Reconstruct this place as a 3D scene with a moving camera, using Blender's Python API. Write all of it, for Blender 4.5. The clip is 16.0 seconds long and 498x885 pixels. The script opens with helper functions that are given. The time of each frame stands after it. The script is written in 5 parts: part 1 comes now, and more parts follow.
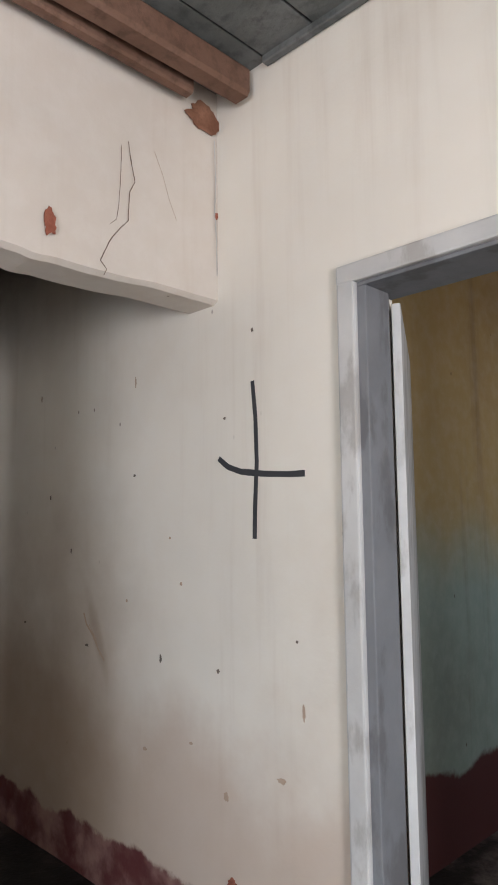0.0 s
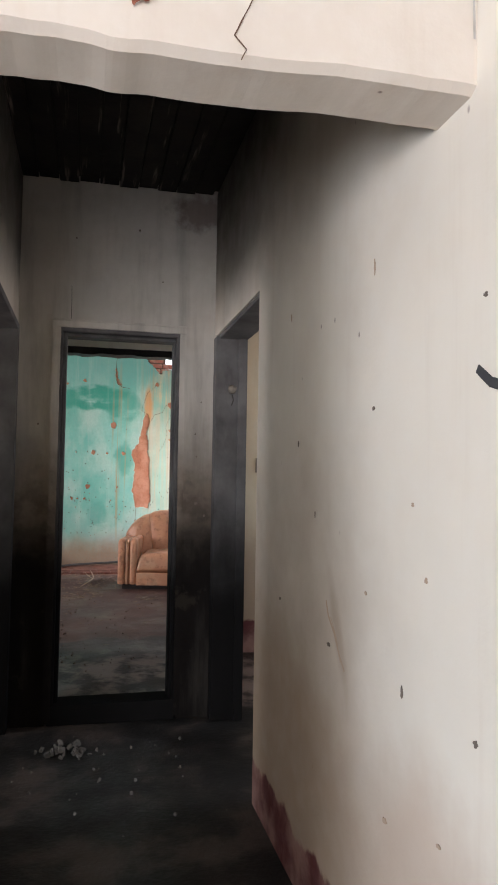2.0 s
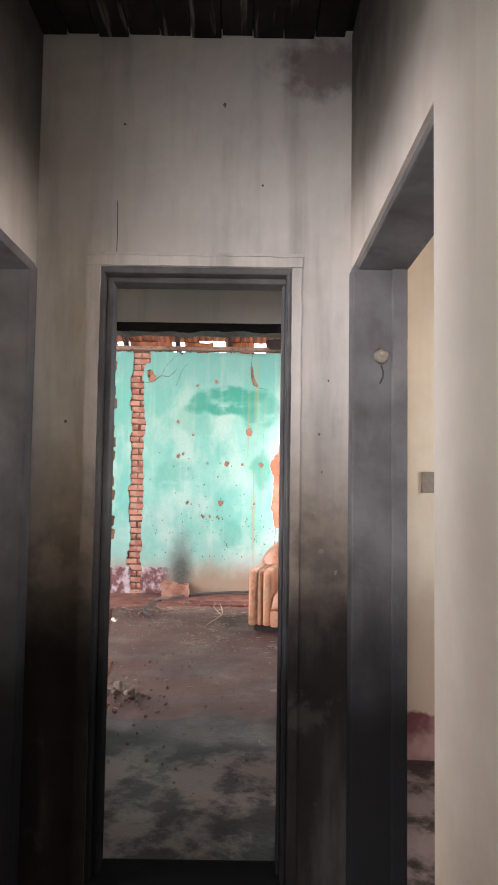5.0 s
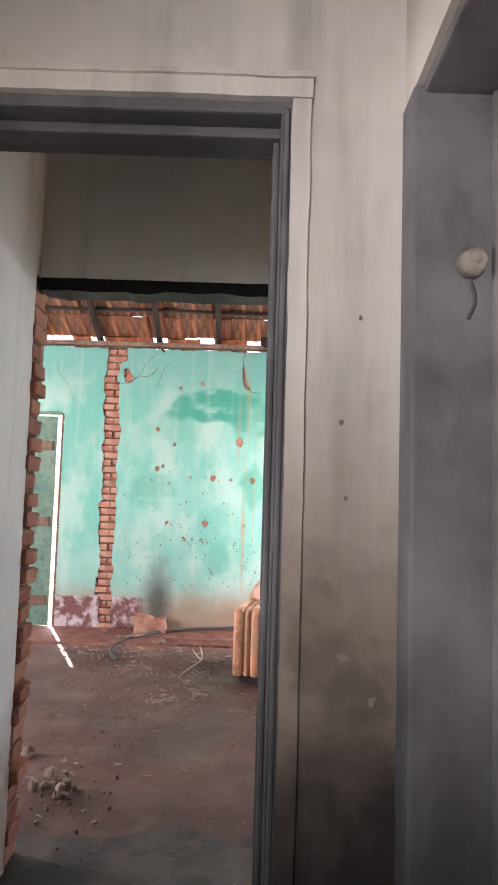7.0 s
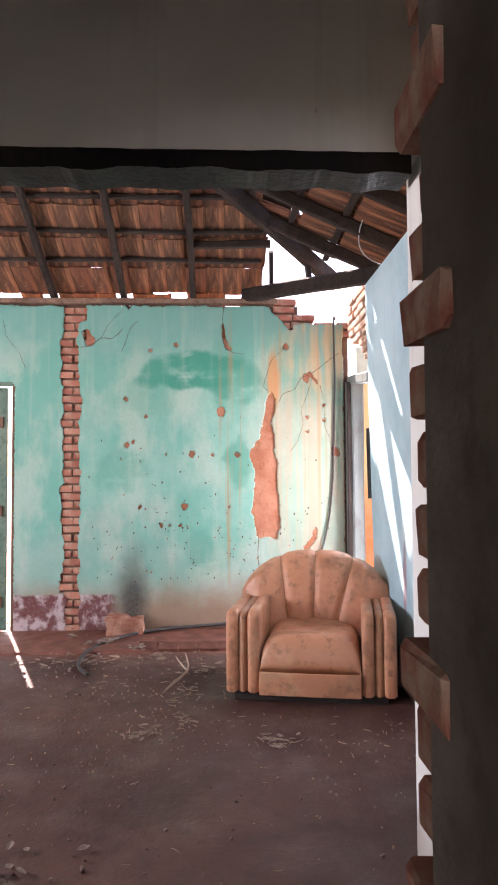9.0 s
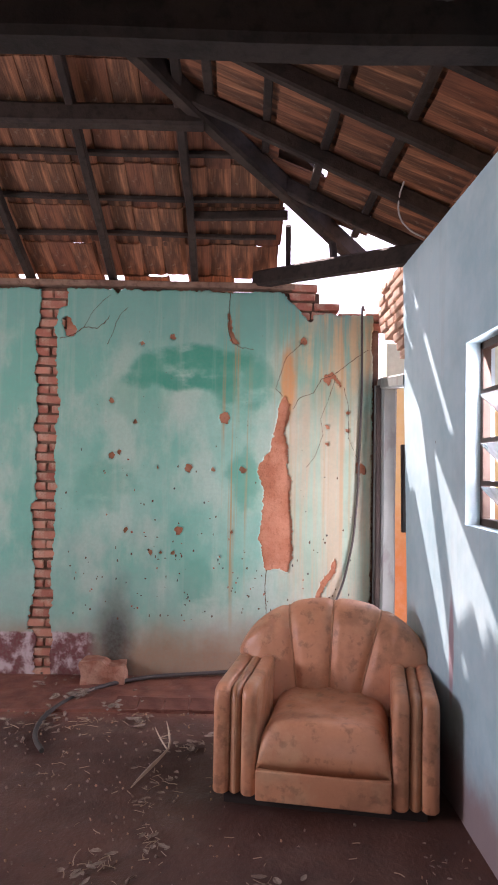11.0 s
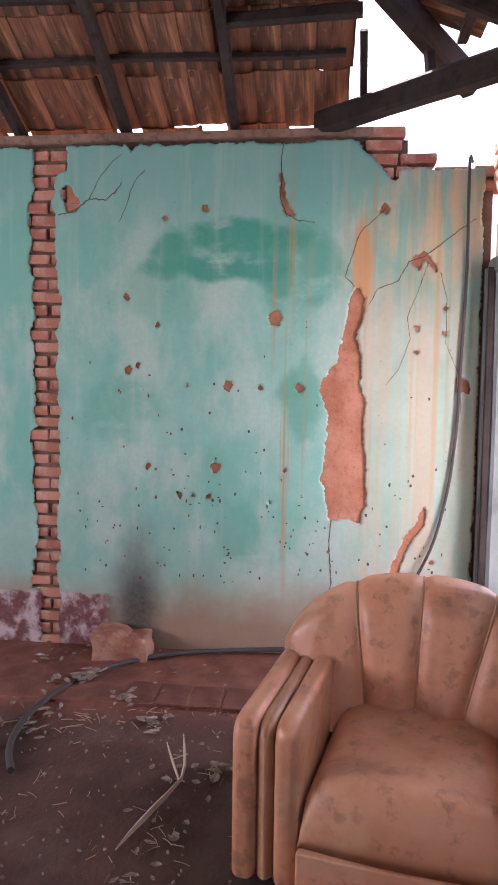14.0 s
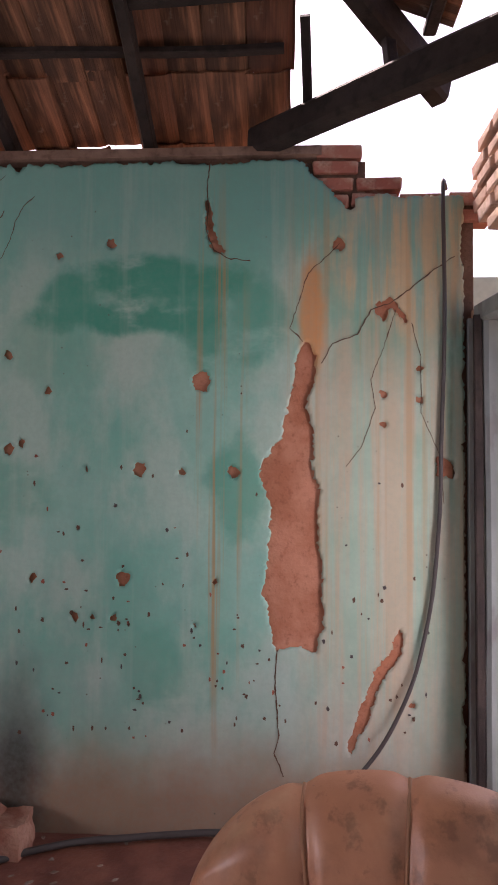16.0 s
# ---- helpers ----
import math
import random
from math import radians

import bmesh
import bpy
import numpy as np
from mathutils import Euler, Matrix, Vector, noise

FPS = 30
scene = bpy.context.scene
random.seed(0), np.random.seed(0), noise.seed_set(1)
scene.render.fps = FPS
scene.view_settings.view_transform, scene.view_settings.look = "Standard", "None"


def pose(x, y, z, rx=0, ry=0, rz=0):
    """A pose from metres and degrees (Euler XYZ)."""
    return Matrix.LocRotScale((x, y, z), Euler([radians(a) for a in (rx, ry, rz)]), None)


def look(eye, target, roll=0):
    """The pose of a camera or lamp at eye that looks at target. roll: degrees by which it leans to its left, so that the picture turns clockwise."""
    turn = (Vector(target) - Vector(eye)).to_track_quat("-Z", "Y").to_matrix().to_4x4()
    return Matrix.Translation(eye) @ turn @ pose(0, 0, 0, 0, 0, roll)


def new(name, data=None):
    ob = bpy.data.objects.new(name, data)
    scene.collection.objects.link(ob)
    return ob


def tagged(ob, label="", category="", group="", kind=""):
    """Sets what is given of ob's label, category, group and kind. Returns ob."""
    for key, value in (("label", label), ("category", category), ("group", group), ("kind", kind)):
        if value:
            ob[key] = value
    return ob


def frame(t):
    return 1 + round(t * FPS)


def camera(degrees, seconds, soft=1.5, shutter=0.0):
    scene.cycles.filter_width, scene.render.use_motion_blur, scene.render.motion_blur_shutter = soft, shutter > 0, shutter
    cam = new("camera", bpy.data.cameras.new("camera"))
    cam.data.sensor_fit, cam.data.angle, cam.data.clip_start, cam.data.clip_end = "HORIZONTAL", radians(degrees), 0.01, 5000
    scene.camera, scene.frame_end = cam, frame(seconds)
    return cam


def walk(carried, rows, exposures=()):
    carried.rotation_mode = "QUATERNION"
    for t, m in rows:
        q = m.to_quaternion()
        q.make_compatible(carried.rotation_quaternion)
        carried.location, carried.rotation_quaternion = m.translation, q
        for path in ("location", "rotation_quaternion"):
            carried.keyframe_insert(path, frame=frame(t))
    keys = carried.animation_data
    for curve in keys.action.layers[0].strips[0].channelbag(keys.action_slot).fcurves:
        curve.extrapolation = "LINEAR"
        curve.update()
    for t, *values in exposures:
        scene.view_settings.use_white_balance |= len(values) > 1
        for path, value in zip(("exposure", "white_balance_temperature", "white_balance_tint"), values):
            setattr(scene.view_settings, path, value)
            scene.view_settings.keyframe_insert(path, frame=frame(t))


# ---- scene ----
cam = camera(39.8, 16.0, 1.8)
PATH = [
    (0, (0.412, 0.497, 1.332), (-0.993, 1.901, 1.565), -0.5),
    (0.5, (0.235, 0.757, 1.374), (-1.346, 1.965, 1.575), 1.1),
    (1, (0.138, 0.983, 1.386), (-1.621, 1.902, 1.634), 0.7),
    (1.5, (0.054, 1.19, 1.394), (-1.862, 1.719, 1.616), -0.1),
    (2, (-0.125, 1.324, 1.341), (-2.07, 1.78, 1.437), 0.9),
    (2.5, (-0.426, 1.434, 1.382), (-2.395, 1.768, 1.503), 1.1),
    (3, (-0.65, 1.589, 1.396), (-2.634, 1.79, 1.55), 1.0),
    (3.5, (-0.845, 1.706, 1.416), (-2.842, 1.701, 1.534), 1.8),
    (4, (-1.132, 1.693, 1.384), (-3.131, 1.691, 1.456), 2.0),
    (4.2, (-1.236, 1.674, 1.376), (-3.234, 1.683, 1.472), 1.1),
    (6.3, (-2.368, 1.685, 1.456), (-4.363, 1.685, 1.598), 1.0),
    (6.5, (-2.472, 1.691, 1.439), (-4.467, 1.785, 1.526), 0.8),
    (7, (-2.81, 1.752, 1.437), (-4.804, 1.761, 1.599), 1.7),
    (7.5, (-3.096, 1.763, 1.444), (-5.093, 1.706, 1.53), 0.4),
    (8, (-3.324, 1.699, 1.457), (-5.315, 1.779, 1.632), 0.0),
    (8.5, (-3.51, 1.674, 1.457), (-5.501, 1.835, 1.551), -0.8),
    (8.7, (-3.645, 1.712, 1.465), (-5.643, 1.7995, 1.5465), -1.0),
    (9.2, (-3.90, 1.60, 1.47), (-5.894, 1.70, 1.56), 0.0),
    (9.7, (-4.16, 1.57, 1.53), (-6.154, 1.67, 1.63), 0.5),
    (10.2, (-4.42, 1.65, 1.60), (-6.415, 1.745, 1.70), 0.9),
    (10.8, (-4.741, 1.779, 1.642), (-6.736, 1.872, 1.759), 1.1),
    (11, (-4.865, 1.801, 1.657), (-6.864, 1.829, 1.728), 1.0),
    (11.5, (-5.124, 1.806, 1.61), (-7.123, 1.775, 1.545), 2.5),
    (12, (-5.444, 1.736, 1.608), (-7.441, 1.746, 1.503), 2.0),
    (12.5, (-5.674, 1.764, 1.614), (-7.669, 1.808, 1.481), -0.3),
    (13, (-5.913, 1.881, 1.643), (-7.903, 1.7, 1.563), -1.6),
    (13.5, (-6.037, 1.943, 1.611), (-8.022, 1.713, 1.522), -1.3),
    (14, (-6.218, 1.954, 1.597), (-8.202, 1.75, 1.455), 0.8),
    (14.5, (-6.51, 1.938, 1.567), (-8.509, 1.863, 1.594), -0.3),
    (15, (-6.831, 2.103, 1.572), (-8.831, 2.101, 1.601), 0.4),
    (15.5, (-7.029, 2.142, 1.605), (-9.026, 2.061, 1.682), -1.8),
    (16, (-7.211, 2.075, 1.645), (-9.206, 1.961, 1.723), 0.4),
]
EXPOSURES = [(0.0, 1.3, 6500, 14), (1.5, 1.6, 6550, 14), (3.0, 2.65, 6500, 15), (4.0, 3.05, 6500, 17), (7.0, 2.9, 6600, 20), (8.5, 2.6, 6650, 24), (10.8, 1.75, 6800, 34),
             (12.5, 1.75, 6650, 34), (14.5, 1.85, 6500, 35), (15.0, 1.25, 6750, 35), (15.5, 0.9, 6900, 36), (16.0, 0.9, 6900, 36)]
walk(cam, [(t, look(eye, target, roll)) for t, eye, target, roll in PATH], EXPOSURES)

# ---- light ----
SUN_FROM = Vector((-0.60, -0.235, 0.775)).normalized()
SUN_ELEV = math.asin(SUN_FROM.z)
world = bpy.data.worlds.new("sky")
scene.world = world
world.use_nodes = True
wt = world.node_tree
sky = wt.nodes.new("ShaderNodeTexSky")
sky.sky_type, sky.sun_disc = "NISHITA", False
sky.sun_elevation, sky.sun_rotation = SUN_ELEV, math.atan2(SUN_FROM.x, SUN_FROM.y)
sky.dust_density = 3.0
wt.nodes["Background"].inputs["Strength"].default_value = 0.15
wt.links.new(sky.outputs[0], wt.nodes["Background"].inputs["Color"])
sun = new("sun", bpy.data.lights.new("sun", "SUN"))
sun.data.energy, sun.data.angle, sun.data.color = 5.0, radians(0.5), (1.0, 0.94, 0.85)
sun.matrix_world = look(SUN_FROM * 20, (0, 0, 0))


def opening_lamp(name, place, target, w, h, watts, color=(0.92, 0.96, 1.0)):
    """An area lamp that stands in for sky light at an opening, seen or assumed."""
    data = bpy.data.lights.new(name, "AREA")
    data.shape, data.size, data.size_y, data.energy, data.color = "RECTANGLE", w, h, watts, color
    ob = new(name, data)
    ob.matrix_world = look(place, target)
    return ob


opening_lamp("skylight_front_room", (1.3, -2.87, 1.15), (-0.9, 2, 0.5), 1.5, 1.5, 46, (0.80, 0.90, 1.0))
# The side rooms' windows are unseen; these three lamps are added for them.
opening_lamp("skylight_left_room", (-3.2, -2.72, 1.6), (-3.4, 0, 1.3), 1.3, 1.2, 20)
opening_lamp("skylight_right_room", (-3.4, 5.22, 1.6), (-3.6, 2, 1.3), 1.3, 1.2, 9.5)
opening_lamp("skylight_side_room", (0.6, 5.22, 1.7), (0.2, 2, 1.2), 1.0, 1.0, 5)
# Fill for the big room from an opening added in its unseen left wall.
opening_lamp("big_room_fill", (-7.0, -2.95, 1.75), (-8.8, 2, 1.95), 1.6, 1.25, 45)
opening_lamp("skylight_doorway", (-9.62, 3.1, 1.3), (-9.3, 1.5, 1.2), 0.5, 1.7, 13)
opening_lamp("skylight_blue_window", (-7.79, 3.06, 1.84), (-7.9, 1.5, 1.3), 0.6, 0.75, 12)
# Lamp at an assumed, unseen opening, added to brighten the corridor's end wall.
opening_lamp("corridor_fill", (2.72, 0.25, 1.25), (-3, 1.4, 1.3), 0.9, 1.8, 40)


# ---- materials ----
class Nodes:
    """A short hand for node trees."""

    def __init__(self, name):
        self.mat = bpy.data.materials.new(name)
        self.mat.use_nodes = True
        self.t = self.mat.node_tree
        self.bsdf = self.t.nodes["Principled BSDF"]
        self.co = self.t.nodes.new("ShaderNodeTexCoord").outputs["Object"]

    def put(self, socket, value):
        if hasattr(value, "is_output"):
            self.t.links.new(value, socket)
        elif isinstance(value, tuple) and len(value) == 3 and socket.type == "RGBA":
            socket.default_value = (*value, 1)
        else:
            socket.default_value = value

    def m(self, op, a, b=0.0, clamp=False):
        n = self.t.nodes.new("ShaderNodeMath")
        n.operation, n.use_clamp = op, clamp
        self.put(n.inputs[0], a), self.put(n.inputs[1], b)
        return n.outputs[0]

    def xyz(self):
        n = self.t.nodes.new("ShaderNodeSeparateXYZ")
        self.put(n.inputs[0], self.co)
        return n.outputs

    def scaled(self, sx, sy, sz, off=0.0):
        n = self.t.nodes.new("ShaderNodeMapping")
        self.put(n.inputs["Vector"], self.co)
        n.inputs["Scale"].default_value = (sx, sy, sz)
        n.inputs["Location"].default_value = (off, off * 1.7, off * 0.6)
        return n.outputs[0]

    def noise(self, scale, detail=4.0, vec=None, rough=0.6):
        n = self.t.nodes.new("ShaderNodeTexNoise")
        self.put(n.inputs["Vector"], vec or self.co)
        n.inputs["Scale"].default_value, n.inputs["Detail"].default_value, n.inputs["Roughness"].default_value = scale, detail, rough
        return n.outputs[0]

    def cells(self, scale, vec=None, out="Distance"):
        n = self.t.nodes.new("ShaderNodeTexVoronoi")
        self.put(n.inputs["Vector"], vec or self.co)
        n.inputs["Scale"].default_value = scale
        return n.outputs[out]

    def step(self, v, lo, hi, a=0.0, b=1.0):
        n = self.t.nodes.new("ShaderNodeMapRange")
        n.interpolation_type = "SMOOTHSTEP"
        self.put(n.inputs["Value"], v)
        for key, val in (("From Min", lo), ("From Max", hi), ("To Min", a), ("To Max", b)):
            n.inputs[key].default_value = val
        return n.outputs[0]

    def mix(self, f, a, b, blend="MIX"):
        n = self.t.nodes.new("ShaderNodeMix")
        n.data_type, n.blend_type = "RGBA", blend
        self.put(n.inputs[0], f), self.put(n.inputs[6], a), self.put(n.inputs[7], b)
        return n.outputs[2]

    def blob(self, a, ca, ra, b, cb, rb, soft=0.35, warp=0.5, scale=5.0):
        """A stain of about that middle and size, with an uneven outline."""
        da, db = self.m("DIVIDE", self.m("SUBTRACT", a, ca), ra), self.m("DIVIDE", self.m("SUBTRACT", b, cb), rb)
        d = self.m("SQRT", self.m("ADD", self.m("MULTIPLY", da, da), self.m("MULTIPLY", db, db)))
        d = self.m("ADD", d, self.m("MULTIPLY", self.m("SUBTRACT", self.noise(scale, 5), 0.5), warp * 2))
        return self.step(d, 1 - soft, 1 + soft, 1.0, 0.0)

    def random(self):
        return self.t.nodes.new("ShaderNodeObjectInfo").outputs["Random"]

    def done(self, color, rough=0.85, bump=None, dist=0.002, strength=0.6, metal=0.0, spec=0.3):
        self.put(self.bsdf.inputs["Base Color"], color)
        self.put(self.bsdf.inputs["Roughness"], rough)
        self.bsdf.inputs["Metallic"].default_value = metal
        self.bsdf.inputs["Specular IOR Level"].default_value = spec
        if bump is not None:
            n = self.t.nodes.new("ShaderNodeBump")
            n.inputs["Distance"].default_value, n.inputs["Strength"].default_value = dist, strength
            self.put(n.inputs["Height"], bump)
            self.put(self.bsdf.inputs["Normal"], n.outputs[0])
        return self.mat


def grime(n, color, amount=0.5, tint=(0.22, 0.15, 0.10)):
    """Stains, runs and small chips over a wall's paint."""
    big = n.step(n.noise(0.9, 6), 0.45, 0.75)
    runs = n.step(n.noise(1.0, 5, n.scaled(9, 9, 0.5)), 0.52, 0.8)
    c = n.mix(n.m("MULTIPLY", big, 0.35 * amount), color, tint)
    c = n.mix(n.m("MULTIPLY", runs, 0.40 * amount), c, tint)
    c = n.mix(n.m("MULTIPLY", n.step(n.noise(14, 6), 0.35, 0.75), 0.12), c, (0.75, 0.74, 0.72))
    specks = n.step(n.cells(9, n.scaled(1, 1, 0.6)), 0.02, 0.06, 1.0, 0.0)
    specks = n.m("MULTIPLY", specks, n.step(n.noise(1.7, 2), 0.5, 0.6))
    return n.mix(n.m("MULTIPLY", specks, 0.8), c, (0.10, 0.06, 0.045))


def relief(n):
    return n.m("ADD", n.m("MULTIPLY", n.noise(5, 5), 1.0), n.m("MULTIPLY", n.noise(70, 4), 0.25))


def cream_wall(name, base=(0.66, 0.615, 0.54), skirt=0.2, blackening=0.0, scuffs=True):
    n = Nodes(name)
    x, y, z = n.xyz()
    c = n.mix(n.step(n.noise(0.7, 4), 0.35, 0.65), base, tuple(v * 1.12 for v in base))
    c = grime(n, c, 0.55, (0.34, 0.22, 0.13))
    if scuffs:
        damp = n.step(n.m("ADD", z, n.m("MULTIPLY", n.noise(2.2, 5), -0.9)), -0.05, 0.45, 1.0, 0.0)
        c = n.mix(n.m("MULTIPLY", damp, 0.5), c, (0.42, 0.27, 0.185))
        smear = n.blob(n.m("ADD", x, n.m("MULTIPLY", z, 0.45)), -1.545, 0.030, z, 0.91, 0.13, 0.8, 0.6, 9)
        c = n.mix(n.m("MULTIPLY", smear, 0.5), c, (0.30, 0.20, 0.13))
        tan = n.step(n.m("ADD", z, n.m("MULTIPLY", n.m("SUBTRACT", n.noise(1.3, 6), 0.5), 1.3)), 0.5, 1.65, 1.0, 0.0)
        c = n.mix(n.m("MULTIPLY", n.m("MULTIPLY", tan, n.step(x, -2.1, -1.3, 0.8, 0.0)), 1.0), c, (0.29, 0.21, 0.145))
    if skirt:
        edge = n.m("ADD", z, n.m("MULTIPLY", n.m("SUBTRACT", n.noise(5, 6), 0.5), 0.16))
        c = n.mix(n.step(edge, skirt - 0.012, skirt + 0.012, 1.0, 0.0), c, n.mix(n.step(n.noise(5, 7), 0.38, 0.66), (0.10, 0.028, 0.027), (0.27, 0.15, 0.125)))
    if blackening:
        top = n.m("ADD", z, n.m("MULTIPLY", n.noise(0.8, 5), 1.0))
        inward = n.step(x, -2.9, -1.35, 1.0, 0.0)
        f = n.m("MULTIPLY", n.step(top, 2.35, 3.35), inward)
        c = n.mix(n.m("MULTIPLY", f, blackening), c, (0.022, 0.018, 0.015))
    return n.done(c, n.step(n.noise(8, 4), 0.3, 0.7, 0.55, 0.85), relief(n), 0.004, 0.5)


def dark_foot_wall(name):
    """The corridor's end: grey paint, smoked at the top, turning brown then black towards the floor."""
    n = Nodes(name)
    x, y, z = n.xyz()
    c = n.mix(n.step(n.noise(1.1, 5), 0.35, 0.7), (0.56, 0.525, 0.475), (0.68, 0.64, 0.58))
    c = grime(n, c, 0.8, (0.10, 0.085, 0.07))
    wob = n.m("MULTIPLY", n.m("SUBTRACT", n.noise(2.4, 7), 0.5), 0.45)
    browned = n.step(n.m("ADD", z, wob), 1.2, 1.78, 1.0, 0.0)
    c = n.mix(n.m("MULTIPLY", browned, 0.9), c, n.mix(n.step(n.noise(9, 6), 0.4, 0.65), (0.17, 0.13, 0.10), (0.085, 0.062, 0.047)))
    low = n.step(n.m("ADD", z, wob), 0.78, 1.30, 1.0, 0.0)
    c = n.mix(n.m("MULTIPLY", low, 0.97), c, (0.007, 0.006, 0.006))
    brown = n.blob(y, 1.93, 0.16, z, 2.84, 0.10, 0.35, 1.1, 7)
    c = n.mix(n.m("MULTIPLY", brown, 0.6), c, (0.10, 0.055, 0.05))
    wispy = n.step(n.noise(1.5, 6, n.scaled(4, 4, 0.6, 3)), 0.48, 0.72)
    c = n.mix(n.m("MULTIPLY", wispy, 0.35), c, (0.09, 0.08, 0.07))
    blotch = n.step(n.noise(7, 6), 0.60, 0.68)
    c = n.mix(n.m("MULTIPLY", blotch, n.step(z, 0.6, 1.3, 0.8, 0.0)), c, (0.03, 0.025, 0.02))
    return n.done(c, 0.9, relief(n), 0.004, 0.5, spec=0.02)


def passage_wall(name):
    n = Nodes(name)
    x, y, z = n.xyz()
    c = n.mix(n.step(n.noise(1.2, 5), 0.35, 0.7), (0.68, 0.67, 0.62), (0.80, 0.785, 0.73))
    c = grime(n, c, 0.6, (0.08, 0.07, 0.06))
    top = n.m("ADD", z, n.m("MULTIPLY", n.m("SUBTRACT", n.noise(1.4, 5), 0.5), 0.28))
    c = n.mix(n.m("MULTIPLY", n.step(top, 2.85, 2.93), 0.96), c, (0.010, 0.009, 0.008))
    damp = n.step(n.m("ADD", z, n.m("MULTIPLY", n.noise(2.2, 5), -0.6)), -0.05, 0.35, 1.0, 0.0)
    c = n.mix(n.m("MULTIPLY", damp, 0.7), c, (0.20, 0.09, 0.06))
    return n.done(c, 0.8, relief(n), 0.004, 0.5)


def turquoise_wall(name):
    """Turquoise lime paint over older coats: faded fields, darker brushed patches, rust runs, a red-brown foot."""
    n = Nodes(name)
    x, y, z = n.xyz()
    c = n.mix(n.step(n.noise(1.3, 6), 0.38, 0.66), (0.115, 0.35, 0.275), (0.215, 0.42, 0.345))
    c = n.mix(n.m("MULTIPLY", n.step(n.noise(6.5, 6), 0.42, 0.68), 0.35), c, (0.16, 0.34, 0.285))
    pale = n.step(n.noise(1.6, 7, n.scaled(1, 1.5, 0.8, 2.0)), 0.45, 0.64)
    c = n.mix(n.m("MULTIPLY", pale, 0.6), c, (0.38, 0.47, 0.395))
    dust = n.step(n.m("ADD", z, n.m("MULTIPLY", n.noise(1.7, 6), 2.2)), 1.1, 2.3, 1.0, 0.0)
    c = n.mix(n.m("MULTIPLY", dust, 0.4), c, (0.36, 0.33, 0.31))
    upper = n.step(n.m("ADD", z, n.m("MULTIPLY", n.noise(1.5, 5), 0.7)), 2.75, 3.25)
    c = n.mix(n.m("MULTIPLY", upper, 0.8), c, (0.125, 0.325, 0.275))
    brush = n.step(n.noise(2.4, 5, n.scaled(1, 1.1, 2.2, 3.0)), 0.30, 0.50)
    for cy, cz, ry, rz, f in ((1.46, 2.50, 0.34, 0.10, 1.0), (1.36, 2.33, 0.40, 0.075, 1.0), (1.08, 2.43, 0.13, 0.12, 0.8), (1.32, 2.42, 0.32, 0.15, 0.45), (1.68, 2.36, 0.10, 0.22, 0.8), (1.0, 2.2, 0.25, 0.2, 0.35), (1.86, 1.55, 0.13, 0.22, 0.7), (1.92, 2.3, 0.14, 0.25, 0.65), (0.75, 1.5, 0.25, 0.18, 0.4), (1.5, 0.75, 0.18, 0.2, 0.4), (2.55, 2.2, 0.2, 0.2, 0.4)):
        spot = n.m("MULTIPLY", n.blob(y, cy, ry, z, cz, rz, 0.35, 0.9, 4), brush)
        c = n.mix(n.m("MULTIPLY", spot, f), c, (0.030, 0.250, 0.175))
    wash = n.blob(y, 2.55, 0.45, z, 1.35, 1.2, 0.45, 0.7, 2.5)
    stripe = n.step(n.noise(1.0, 6, n.scaled(1, 15, 0.6, 6)), 0.40, 0.60)
    c = n.mix(n.m("MULTIPLY", wash, n.m("ADD", n.m("MULTIPLY", stripe, 0.45), 0.30)), c, (0.42, 0.29, 0.195))
    up = n.m("MULTIPLY", n.blob(y, 2.6, 0.28, z, 2.6, 0.36, 0.4, 0.8, 3), n.step(n.noise(1.0, 5, n.scaled(1, 14, 1.2, 9)), 0.4, 0.6))
    c = n.mix(n.m("MULTIPLY", up, 0.75), c, (0.52, 0.34, 0.18))
    runs = n.step(n.noise(1.0, 4, n.scaled(1, 22, 0.35)), 0.5, 0.66)
    band = n.m("ADD", n.blob(y, 1.75, 0.12, z, 1.7, 1.1, 0.4, 0.3, 3), n.m("MULTIPLY", n.blob(y, 2.4, 0.45, z, 1.9, 1.1, 0.4, 0.3, 3), 0.55), True)
    c = n.mix(n.m("MULTIPLY", n.m("MULTIPLY", runs, band), 0.75), c, (0.36, 0.185, 0.065))
    c = n.mix(n.m("MULTIPLY", n.blob(y, 2.18, 0.055, z, 2.32, 0.26, 0.4, 0.4, 6), 0.85), c, (0.50, 0.22, 0.07))
    thin = n.step(n.noise(1.0, 5, n.scaled(1, 10, 0.5, 4)), 0.50, 0.72)
    c = n.mix(n.m("MULTIPLY", thin, 0.25), c, (0.43, 0.46, 0.40))
    foot = n.step(n.m("ADD", z, n.m("MULTIPLY", n.m("SUBTRACT", n.noise(1.8, 6), 0.5), 0.5)), 0.18, 0.55, 1.0, 0.0)
    c = n.mix(n.m("MULTIPLY", foot, 0.85), c, n.mix(n.noise(4, 5), (0.20, 0.085, 0.045), (0.31, 0.175, 0.10)))
    edge = n.m("ADD", z, n.m("MULTIPLY", n.m("SUBTRACT", n.noise(9, 5), 0.5), 0.07))
    skirt = n.m("MULTIPLY", n.step(edge, 0.335, 0.355, 1.0, 0.0), n.step(y, 0.62, 0.76, 1.0, 0.0))
    c = n.mix(skirt, c, n.mix(n.step(n.noise(7, 6), 0.45, 0.62), (0.13, 0.035, 0.035), (0.42, 0.33, 0.33)))
    fire = n.blob(y, 0.86, 0.13, z, 0.30, 0.36, 0.75, 0.45, 4)
    c = n.mix(n.m("MULTIPLY", fire, 0.85), c, (0.02, 0.018, 0.018))
